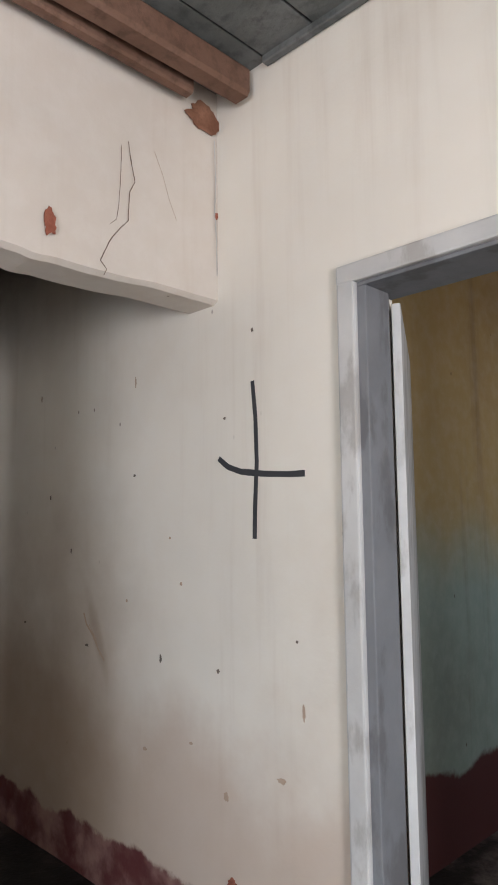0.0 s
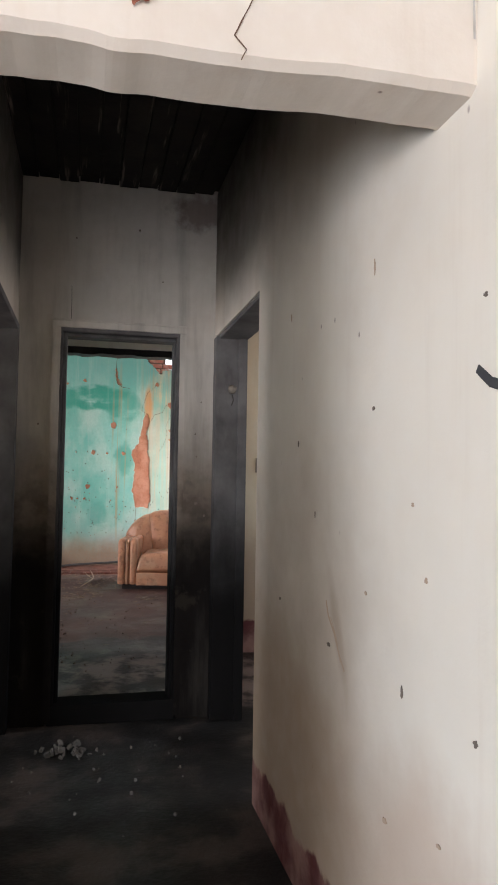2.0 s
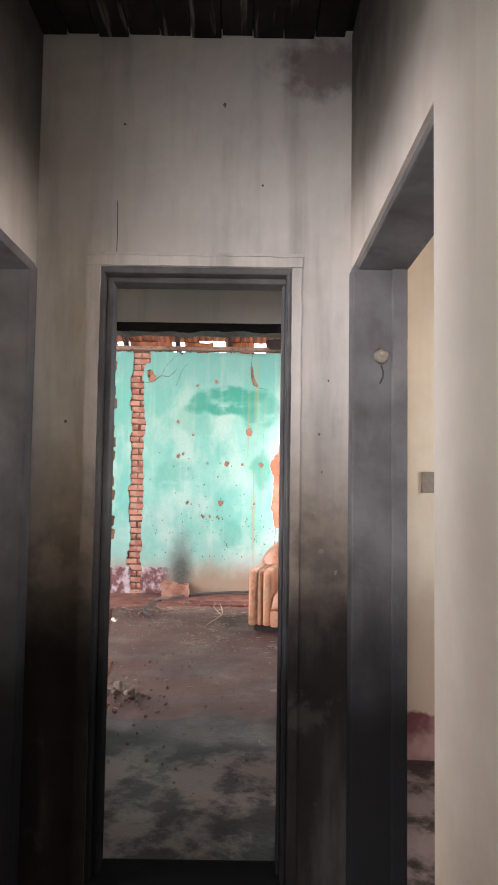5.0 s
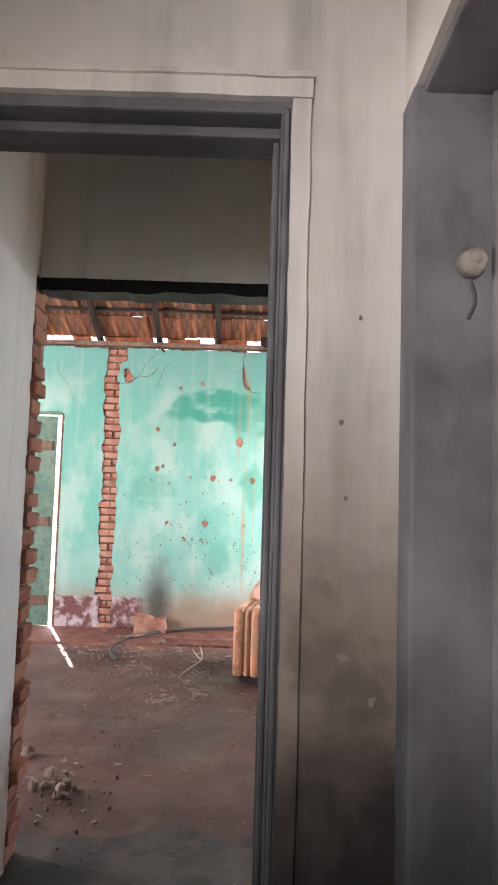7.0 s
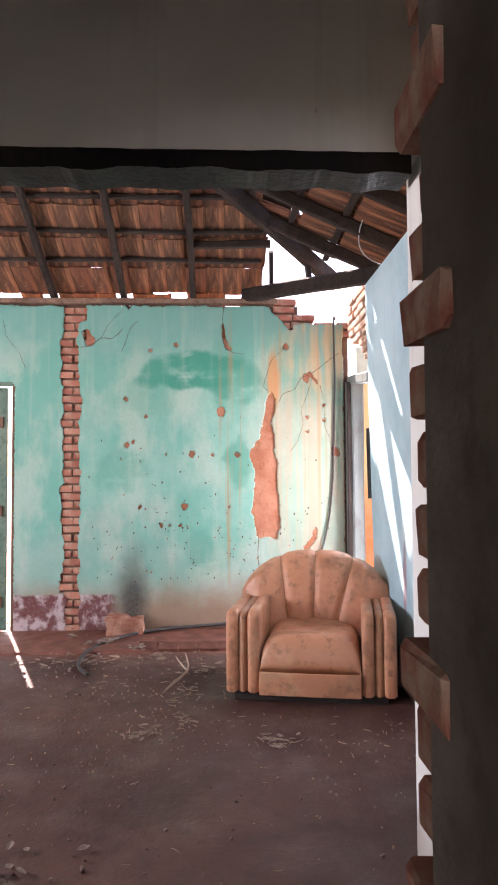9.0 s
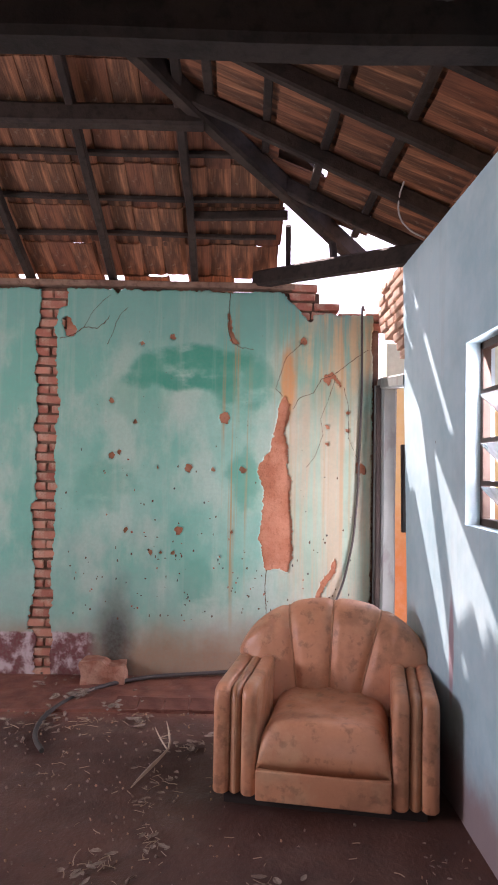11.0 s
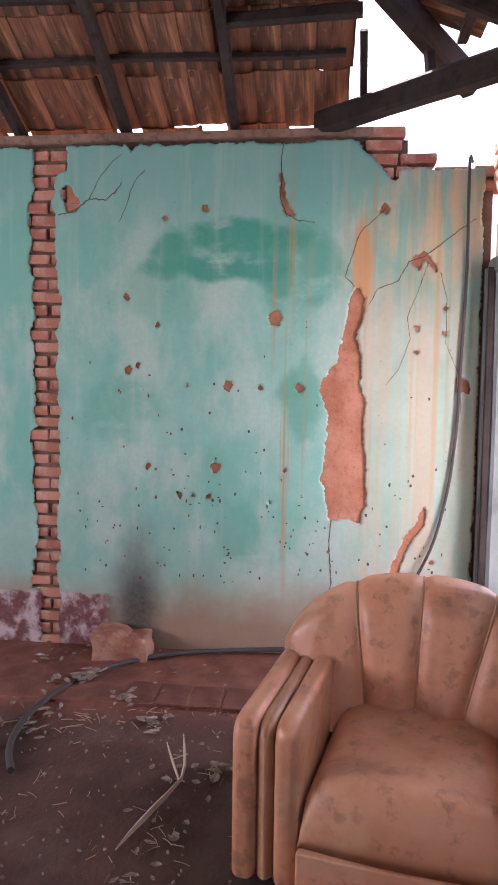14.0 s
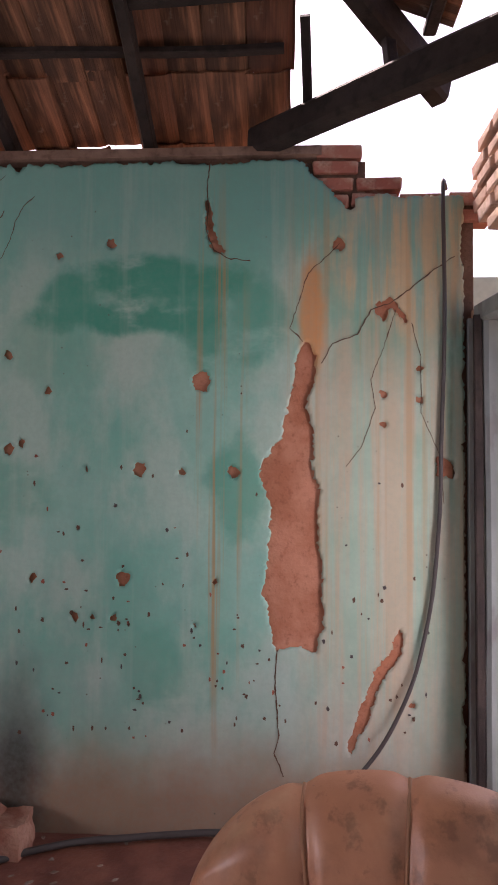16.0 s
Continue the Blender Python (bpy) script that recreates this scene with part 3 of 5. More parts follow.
    lv.append([bm.verts.new((-1.25 + 0.006 * noise.noise(Vector((y * 4, z, 5))), y, z)) for z in (zb + 0.012, 2.4, 2.7, 2.82)] +
              [bm.verts.new((-1.40, y, z)) for z in (2.82, 2.4, zb)] + [bm.verts.new((-1.27, y, zb))])
for a, b in zip(lv, lv[1:]):
    for j in range(len(a)):
        bm.faces.new((a[j], b[j], b[(j + 1) % len(a)], a[(j + 1) % len(a)]))
lintel = tagged(from_bm("wall_lintel", bm, CREAM_LINTEL), "cream plastered lintel with cracks and a chipped lower edge", "wall", kind="structure")
wall("wall_front_left", [((-1.25, LW, -0.05), (-1.40, -2.9, 2.09))], CREAM_ROOM, "cream plaster wall beside the corridor mouth")
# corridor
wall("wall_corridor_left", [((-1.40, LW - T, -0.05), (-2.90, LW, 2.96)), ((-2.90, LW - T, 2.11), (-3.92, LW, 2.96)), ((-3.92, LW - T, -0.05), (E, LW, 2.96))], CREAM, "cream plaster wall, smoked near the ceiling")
wall("wall_corridor_end", [((E, LW - T, -0.05), (E - TE, 1.135, 3.06)), ((E, 1.832, -0.05), (E - TE, R + T, 3.06)), ((E, 1.135, 2.155), (E - TE, 1.832, 3.06))], DARK_FOOT, "grey plaster wall, darker towards the floor")
# passage behind the corridor's end door
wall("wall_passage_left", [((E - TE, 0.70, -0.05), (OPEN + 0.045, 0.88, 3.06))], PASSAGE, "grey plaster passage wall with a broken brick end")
wall("wall_passage_right", [((E - TE, 1.864, -0.05), (-4.50, 2.2, 3.06))], DULL_BROWN, "dull brown plaster passage wall with broken brick end")
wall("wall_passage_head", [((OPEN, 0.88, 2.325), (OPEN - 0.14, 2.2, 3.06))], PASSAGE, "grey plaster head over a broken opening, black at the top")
bm = bmesh.new()
bm_box(bm, (OPEN - 0.135, 0.882, 2.272), (OPEN - 0.002, 2.175, 2.325))
bmesh.ops.subdivide_edges(bm, edges=[e for e in bm.edges if abs(e.verts[0].co.y - e.verts[1].co.y) > 0.5], cuts=90)
for v in bm.verts:
    q = noise.noise_vector(Vector((v.co.y * 9, v.co.x * 5, v.co.z * 5))) * 0.011 + noise.noise_vector(Vector((v.co.y * 40, v.co.x, v.co.z))) * 0.004
    v.co += Vector((q.x * 0.6, 0, q.z if v.co.z < 2.3 else 0))
from_bm("broken_edge", bm, CHAR_BOARD, bpy.data.objects["wall_passage_head"])
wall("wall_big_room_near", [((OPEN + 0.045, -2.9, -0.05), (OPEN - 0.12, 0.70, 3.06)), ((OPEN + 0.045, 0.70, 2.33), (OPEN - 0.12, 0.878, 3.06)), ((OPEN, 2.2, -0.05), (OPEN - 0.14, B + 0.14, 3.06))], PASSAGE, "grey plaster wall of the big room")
boxes("mortar_core", [((OPEN + 0.044, 0.70, -0.05), (OPEN - 0.10, 0.868, 2.33))], JOINT, bpy.data.objects["wall_passage_left"])
# side rooms
wall("wall_left_room", [((-5.5, -2.9, -0.05), (OPEN + 0.047, 0.70, 2.96)), ((-1.40, -2.9, -0.05), (-1.55, LW - T, 2.96)),
                        ((-1.25, -2.9, -0.05), (-2.5, -3.05, 2.96)), ((-3.9, -2.9, -0.05), (-5.6, -3.05, 2.96)), ((-2.5, -2.9, -0.05), (-3.9, -3.05, 1.0)), ((-2.5, -2.9, 2.2), (-3.9, -3.05, 2.96)),
                        ((E - TE, LW - T, -0.05), (-5.5, 0.70, 2.96))], YELLOW, "yellow plaster walls with a maroon foot")
# An unseen gap, x -4.50 to -4.68, is left to light the passage.
wall("wall_right_room", [((-5.28, 2.2, -0.05), (-5.45, 5.3, 2.96)), ((-1.24, R + T, -0.05), (-1.40, 5.3, 2.96)), ((E - TE, 2.2, -0.05), (-4.50, R + T + 0.05, 2.96)), ((-4.68, 2.2, -0.05), (-5.28, R + T + 0.05, 2.96)),
                         ((-1.4, 5.3, -0.05), (-2.7, 5.45, 2.96)), ((-4.1, 5.3, -0.05), (-5.45, 5.45, 2.96)), ((-2.7, 5.3, -0.05), (-4.1, 5.45, 1.0)), ((-2.7, 5.3, 2.2), (-4.1, 5.45, 2.96))], CREAM_ROOM, "cream plaster walls of a side room")
wall("wall_side_room", [((-1.07, R + T, -0.05), (-1.24, 5.3, 2.96)), ((2.9, R + T, -0.05), (2.75, 5.3, 2.96)), ((-1.07, 5.3, -0.05), (0.1, 5.45, 2.96)), ((1.1, 5.3, -0.05), (2.9, 5.45, 2.96)),
                        ((0.1, 5.3, -0.05), (1.1, 5.45, 1.2)), ((0.1, 5.3, 2.2), (1.1, 5.45, 2.96))], TWO_TONE, "yellow and green plaster walls with a maroon foot")
# The gap in the x = 2.75 wall is unseen, opened for the corridor lamp.
wall("wall_front_room", [((2.75, -2.9, -0.05), (2.9, -0.2, 2.96)), ((2.75, 0.7, -0.05), (2.9, R, 2.96)), ((2.75, -0.2, 2.2), (2.9, 0.7, 2.96)), ((-1.25, -2.9, -0.05), (0.5, -3.05, 2.96)), ((2.1, -2.9, -0.05), (2.9, -3.05, 2.96)),
                         ((0.5, -2.9, -0.05), (2.1, -3.05, 0.45)), ((0.5, -2.9, 2.25), (2.1, -3.05, 2.96))], CREAM_ROOM, "cream plaster walls of the front room")
wall("wall_big_room_left", [((-5.6, -3.05, -0.05), (-6.4, -3.2, 3.2)), ((-8.4, -3.05, -0.05), (-10.45, -3.2, 3.2)), ((-6.4, -3.05, -0.05), (-8.4, -3.2, 0.8)), ((-6.4, -3.05, 2.4), (-8.4, -3.2, 3.2))], TURQUOISE, "unseen turquoise plaster wall with an opening added for fill light")

# ceilings
bm = bmesh.new()
for i in range(10):
    y0 = LW - 0.02 + i * 0.107
    sag = 0.006 * math.sin(i * 2.3)
    bm_box(bm, (-1.40, y0, CEIL + sag), (E, y0 + 0.102, CEIL + 0.02 + sag), 0.003)
bm_box(bm, (-1.40, LW - 0.1, CEIL + 0.03), (E, R + 0.1, CEIL + 0.05))
tagged(from_bm("ceiling_corridor", bm, FLAKED), "charred black tongued boards", "ceiling", kind="structure")
bm = bmesh.new()
for i in range(21):
    x0 = -1.42 + i * 0.21
    bm_box(bm, (x0, -3.0, 2.825 + 0.004 * math.sin(i * 1.7)), (x0 + 0.2, R + 0.02, 2.845), 0.004)
bm_box(bm, (-1.42, -3.0, 2.855), (2.9, R + 0.02, 2.905))
tagged(from_bm("ceiling_front_room", bm, GREY_BOARD), "grey-painted ceiling boards with open joints", "ceiling", kind="structure")
tagged(boxes("ceiling_passage", [((E - TE, 0.7, 3.06), (OPEN - 0.14, 2.3, 3.09))], CHAR_BOARD), "black charred ceiling", "ceiling", kind="structure")
tagged(boxes("ceiling_side_rooms", [((-1.40, -3.05, 2.965), (-5.6, LW - 0.1, 2.99)), ((-1.24, R + 0.1, 2.965), (-5.45, 5.45, 2.99)), ((-1.23, R + 0.1, 2.965), (2.9, 5.45, 2.99))], GREY_BOARD), "plain board ceilings of the side rooms", "ceiling", kind="structure")
# Unseen slab above the front rooms, added to keep daylight out.
boxes_roof = tagged(boxes("light_block_front", [((-5.74, -3.4, 3.12), (3.2, 5.7, 3.16))], GREY_BOARD), "plain unseen slab that shuts daylight out of the front rooms", "roof", kind="structure")

# timbers under the front room's ceiling
trim = group_empty("trim_front_room")
tagged(trim, "brown ceiling timbers along the lintel and wall", "beam", kind="structure")
beam("joist", (-1.13, -2.8, 2.765), (-1.10, R - 0.03, 2.765), 0.075, 0.10, BROWN_WOOD, trim, 0.004, 3)
beam("wall_plate", (-1.20, -2.8, 2.735), (-1.185, R - 0.18, 2.735), 0.045, 0.06, BROWN_WOOD, trim, 0.004, 4)
beam("cornice", (-1.0, R - 0.018, 2.812), (2.7, R - 0.018, 2.812), 0.03, 0.028, GREY_BOARD, trim, 0.002, 5)

# cracks, bare patches and the sprayed cross on the plaster
def ribbon(name, path, width, mat, axis, offset, parent, thick=0.002):
    """A narrow strip with uneven width that lies on a wall. path: (along, up) points."""
    pts = []
    for (a0, b0), (a1, b1) in zip(path, path[1:]):
        n = max(2, int(math.hypot(a1 - a0, b1 - b0) / 0.012))
        pts += [(a0 + (a1 - a0) * i / n, b0 + (b1 - b0) * i / n) for i in range(n)]
    pts.append(path[-1])
    verts, faces = [], []
    for i, (a, b) in enumerate(pts):
        p, q = pts[max(0, i - 1)], pts[min(len(pts) - 1, i + 1)]
        d = Vector((q[0] - p[0], q[1] - p[1])).normalized()
        j = noise.noise(Vector((a * 40, b * 40, 1))) * width * 0.9 if mat is CRACK else 0.0
        w = width * (0.5 + 0.5 * abs(noise.noise(Vector((a * 30, b * 30, 9)))) * 2) if mat is CRACK else width * (0.8 + 0.12 * noise.noise(Vector((a * 14, b * 14, 2))))
        for s, o in ((-0.5, 0.0), (0.5, 0.0), (0.3, thick), (-0.3, thick)):
            aa, bb = a - d.y * (w * s + j), b + d.x * (w * s + j)
            verts.append((offset + o * (1 if axis == "x" else 0), aa, bb) if axis == "x" else (aa, offset - o, bb))
    for i in range(len(pts) - 1):
        for j in range(4):
            faces.append((i * 4 + j, i * 4 + (j + 1) % 4, i * 4 + 4 + (j + 1) % 4, i * 4 + 4 + j))
    return add(name, verts, faces, mat, parent)


def patch(name, ca, cb, ra, rb, mat, axis, offset, parent, seed=0, rough=0.35):
    """A ragged flake-shaped patch, a few millimetres thick."""
    n = 44
    verts = []
    for o in (0.0, 0.0025):
        for i in range(n):
            a = math.tau * i / n
            k = 1 + rough * noise.noise(Vector((math.cos(a) * 1.6 + seed * 3.1, math.sin(a) * 1.6, seed))) + 0.5 * rough * noise.noise(Vector((math.cos(a) * 5, math.sin(a) * 5, seed + 4))) + 0.25 * rough * noise.noise(Vector((math.cos(a) * 13, math.sin(a) * 13, seed + 8)))
            u, v = ca + ra * k * math.cos(a), cb + rb * k * math.sin(a)
            verts.append((offset + o, u, v) if axis == "x" else (u, offset - o, v))
    faces = [tuple(range(n, 2 * n))] + [(i, (i + 1) % n, n + (i + 1) % n, n + i) for i in range(n)]
    return add(name, verts, faces, mat, parent)


cross = group_empty("sprayed_cross")
tagged(cross, "black sprayed cross on the cream wall", "graffiti")
ribbon("upright_stroke", [(-1.089, 1.778), (-1.077, 1.66), (-1.073, 1.52), (-1.082, 1.38), (-1.085, 1.284)], 0.022, CHARCOAL, "y", R - 0.001, cross, 0.001)
ribbon("cross_stroke", [(-1.246, 1.543), (-1.203, 1.513), (-1.143, 1.494), (-1.043, 1.482), (-0.943, 1.475), (-0.878, 1.474)], 0.024, CHARCOAL, "y", R - 0.0016, cross, 0.001)

cross_wall = bpy.data.objects["wall_cross"]
for k, (x, z, rx, rz, mat) in enumerate(((-1.514, 0.867, 0.006, 0.018, DIRT), (-1.217, 0.867, 0.008, 0.008, DIRT), (-0.884, 0.994, 0.006, 0.005, DIRT), (-1.184, 0.498, 0.014, 0.016, SCUFF), (-1.155, 0.24, 0.03, 0.035, SPOT_BRICK), (-0.862, 0.802, 0.006, 0.03, SCUFF),
                                        (-1.404, 1.128, 0.007, 0.007, SCUFF), (-1.465, 1.283, 0.006, 0.006, SCUFF), (-1.677, 1.87, 0.004, 0.02, SCUFF), (-1.184, 1.673, 0.008, 0.005, DIRT), (-1.052, 1.943, 0.006, 0.008, DIRT), (-1.679, 1.512, 0.007, 0.007, DIRT), (-2.12, 1.225, 0.004, 0.012, DIRT),
                                        (-1.988, 0.859, 0.012, 0.007, DIRT), (-1.72, 1.05, 0.006, 0.006, SCUFF), (-1.35, 0.62, 0.01, 0.006, SCUFF), (-0.95, 0.6, 0.02, 0.01, SCUFF), (-1.6, 0.55, 0.012, 0.008, SCUFF), (-2.3, 1.45, 0.006, 0.01, DIRT), (-2.5, 0.9, 0.01, 0.006, DIRT), (-2.4, 1.9, 0.004, 0.015, SCUFF))):
    patch("scuff", x - 0.035, z, rx * 0.75, rz * 0.75, mat, "y", R - 0.0006, cross_wall, k + 60, 0.6)
ribbon("scuff", [(-2.05, 0.98), (-2.03, 0.94), (-1.98, 0.90), (-1.94, 0.85), (-1.90, 0.815)], 0.012, SCUFF, "y", R - 0.0006, cross_wall, 0.0006)
ribbon("scuff", [(-2.01, 0.94), (-1.96, 0.89), (-1.93, 0.83)], 0.005, SCUFF, "y", R - 0.0006, cross_wall, 0.0006)
end_wall = bpy.data.objects["wall_corridor_end"]
for k, (y, z, ry, rz) in enumerate(((1.565, 2.702, 0.007, 0.012), (1.224, 2.628, 0.006, 0.006), (1.958, 1.112, 0.008, 0.012), (1.90, 1.569, 0.006, 0.006), (1.909, 1.442, 0.005, 0.005), (1.93, 1.75, 0.004, 0.006), (1.88, 1.30, 0.008, 0.006), (1.91, 1.18, 0.012, 0.01), (1.70, 2.42, 0.006, 0.006), (1.05, 1.6, 0.006, 0.008), (1.02, 1.2, 0.01, 0.01))):
    patch("burn_mark", y + 0.012, z, ry * 0.7, rz * 0.7, DIRT, "x", E + 0.0008, end_wall, k + 90, 0.6)
ribbon("crack", [(1.218, 2.17), (1.219, 2.27), (1.217, 2.36)], 0.003, CHAR_BOARD, "x", E + 0.001, end_wall, 0.0006)
LX = -1.243
patch("bare_patch", 1.386, 2.157, 0.018, 0.034, SPOT_BRICK, "x", LX, lintel, 1, 0.55)
patch("bare_patch", 1.945, 2.70, 0.075, 0.045, earthy("bare_brown_plaster", (0.17, 0.075, 0.045), (0.30, 0.15, 0.095), 14), "x", LX, lintel, 7, 0.4)
ribbon("crack", [(1.562, 2.050), (1.572, 2.070), (1.55, 2.092), (1.574, 2.146), (1.60, 2.189), (1.645, 2.243), (1.648, 2.333), (1.667, 2.371), (1.648, 2.453), (1.643, 2.493)], 0.0035, CRACK, "x", LX, lintel, 0.001)
ribbon("crack", [(1.581, 2.212), (1.603, 2.233), (1.608, 2.268), (1.615, 2.373), (1.617, 2.473)], 0.0018, CRACK, "x", LX, lintel, 0.001)
ribbon("crack", [(1.74, 2.50), (1.775, 2.43), (1.80, 2.36), (1.83, 2.30)], 0.0012, SCUFF, "x", LX, lintel, 0.001)
ribbon("scuff", [(1.995, 2.64), (2.0, 2.50), (1.996, 2.38), (2.004, 2.28), (2.006, 2.16)], 0.006, FRAME_WHITE, "x", LX, lintel, 0.001)
patch("bare_patch", 2.003, 2.37, 0.006, 0.012, SPOT_BRICK, "x", LX, lintel, 5, 0.5)


# ---- doors and frames ----
def frame_set(name, label, parts, mat, bevel=0.006):
    root = tagged(group_empty(name), label, "door frame", kind="structure")
    for part, lo, hi in parts:
        bm = bmesh.new()
        bm_box(bm, lo, hi, bevel)
        from_bm(part, bm, mat, root)
    return root


d1 = frame_set("door_frame_1", "grey painted wooden door frame, black towards the floor", [
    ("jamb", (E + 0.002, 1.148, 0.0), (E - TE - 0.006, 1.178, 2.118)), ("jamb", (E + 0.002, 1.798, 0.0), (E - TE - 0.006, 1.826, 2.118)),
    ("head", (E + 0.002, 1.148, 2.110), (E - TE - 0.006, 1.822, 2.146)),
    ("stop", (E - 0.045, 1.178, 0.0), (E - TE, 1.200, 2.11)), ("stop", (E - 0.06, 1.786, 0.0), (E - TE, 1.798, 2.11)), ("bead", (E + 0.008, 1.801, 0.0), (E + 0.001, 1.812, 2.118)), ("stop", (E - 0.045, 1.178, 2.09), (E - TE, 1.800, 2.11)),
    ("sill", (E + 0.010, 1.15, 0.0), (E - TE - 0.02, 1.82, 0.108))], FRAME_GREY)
for part in (((E + 0.016, 1.816, 0.02), (E + 0.001, 1.848, 2.13)), ((E + 0.016, 1.124, 0.02), (E + 0.001, 1.166, 2.13)), ((E + 0.019, 1.120, 2.131), (E + 0.001, 1.850, 2.168)), ((E + 0.026, 1.118, 2.164), (E + 0.001, 1.852, 2.174))):
    bm = bmesh.new()
    bm_box(bm, part[0], part[1])
    bmesh.ops.subdivide_edges(bm, edges=[e for e in bm.edges if e.calc_length() > 0.5], cuts=60)
    for v in bm.verts:
        q = noise.noise_vector(v.co * 17)
        v.co += Vector((q.x * 0.002 if v.co.x > E + 0.005 else 0, q.y * 0.0025, q.z * 0.002))
    tagged(from_bm("architrave", bm, DARK_FOOT, d1), "pale grey architrave, flaking at its edges")
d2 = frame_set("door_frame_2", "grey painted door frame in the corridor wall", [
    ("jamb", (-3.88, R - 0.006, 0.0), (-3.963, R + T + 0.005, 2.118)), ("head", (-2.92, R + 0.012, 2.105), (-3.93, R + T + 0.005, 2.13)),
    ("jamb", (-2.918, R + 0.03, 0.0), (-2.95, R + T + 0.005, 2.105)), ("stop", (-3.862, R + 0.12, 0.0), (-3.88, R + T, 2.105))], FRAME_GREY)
d3 = frame_set("door_frame_3", "grey painted door frame, black at its foot", [
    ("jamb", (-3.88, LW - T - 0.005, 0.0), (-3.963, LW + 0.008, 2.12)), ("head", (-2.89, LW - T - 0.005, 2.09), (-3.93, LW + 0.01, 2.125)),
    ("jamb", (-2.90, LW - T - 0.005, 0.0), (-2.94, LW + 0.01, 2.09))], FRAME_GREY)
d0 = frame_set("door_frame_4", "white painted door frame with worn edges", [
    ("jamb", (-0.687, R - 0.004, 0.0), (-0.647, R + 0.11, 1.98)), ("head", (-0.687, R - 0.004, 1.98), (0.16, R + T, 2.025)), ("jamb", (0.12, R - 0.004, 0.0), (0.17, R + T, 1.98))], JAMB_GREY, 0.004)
for lo, hi in (((-0.735, R - 0.022, 0.0), (-0.675, R - 0.001, 2.04)), ((-0.735, R - 0.024, 1.99), (0.23, R - 0.002, 2.045)), ((0.16, R - 0.022, 0.0), (0.23, R - 0.001, 2.0))):
    bm = bmesh.new()
    bm_box(bm, lo, hi, 0.007)
    tagged(from_bm("architrave", bm, FRAME_WHITE, d0), "worn white architrave")
leaf = tagged(group_empty("door_leaf", (-0.643, R + 0.113, 0.0)), "white door standing open into the side room", "door")
leaf.rotation_euler = (0, 0, radians(30))
bm = bmesh.new()
bm_box(bm, (0.0, 0.0, 0.02), (0.026, 0.78, 1.95), 0.004)
from_bm("panel", bm, FRAME_WHITE, leaf)
knob = tagged(group_empty("ceramic_holder", (-3.88, 2.102, 1.82)), "pale round ceramic lamp holder on the door jamb", "lamp holder")
bm = bmesh.new()
m90 = Matrix.Rotation(radians(90), 4, "Y")
bmesh.ops.create_cone(bm, cap_ends=True, segments=20, radius1=0.025, radius2=0.018, depth=0.024, matrix=Matrix.Translation((0.016, 0, 0)) @ m90)
for v in bm.verts:
    v.co += noise.noise_vector(v.co * 90) * 0.006
from_bm("body", bm, CERAMIC, knob, True)
bm = bmesh.new()
bmesh.ops.create_icosphere(bm, subdivisions=2, radius=0.012, matrix=Matrix.Translation((0.026, 0.003, 0.004)))
from_bm("stub", bm, CERAMIC, knob, True)
tube("lead", [(0.004, 0.0, -0.03), (0.006, 0.006, -0.06), (0.004, -0.004, -0.09)], 0.003, RUBBER, knob)
bolt = tagged(group_empty("door_bolt", (-3.875, 0.79, 1.2)), "old steel bolt on the door jamb", "bolt")
boxes("plate", [((-0.004, -0.03, -0.09), (0.014, 0.0, 0.05))], STEEL, bolt, 0.002)
boxes("bar", [((0.012, -0.045, -0.16), (0.026, -0.03, 0.02))], STEEL, bolt, 0.003)
patch("bare_patch", 2.95, 2.78, 0.23, 0.165, earthy("bare_brown_render", (0.20, 0.065, 0.035), (0.30, 0.11, 0.06), 7), "x", -5.279, bpy.data.objects["wall_right_room"], 12, 0.5)
switch = tagged(group_empty("light_switch", (-5.277, 2.62, 1.42)), "old light switch plate on the side room's wall", "switch")
boxes("plate", [((0, -0.035, -0.055), (0.012, 0.035, 0.055))], CERAMIC, switch, 0.003)


# ---- big room: green wall ----
green = tagged(group_empty("wall_green"), "turquoise plaster wall, cracked, with bare brick showing", "wall", kind="structure")
boxes("core", [((G - 0.032, 0.0, -0.05), (G - 0.16, 2.30, 3.05)), ((G - 0.032, 2.30, -0.05), (G - 0.16, 2.90, 2.87)), ((G - 0.034, 2.30, 2.87), (G - 0.158, 2.42, 3.05)), ((G - 0.032, -3.05, -0.05), (G - 0.16, -1.15, 3.05)),
               ((G - 0.032, -1.15, 2.30), (G - 0.16, -0.27, 3.05)), ((G - 0.032, -0.27, -0.05), (G - 0.16, 0.0, 3.05))], JOINT, green)
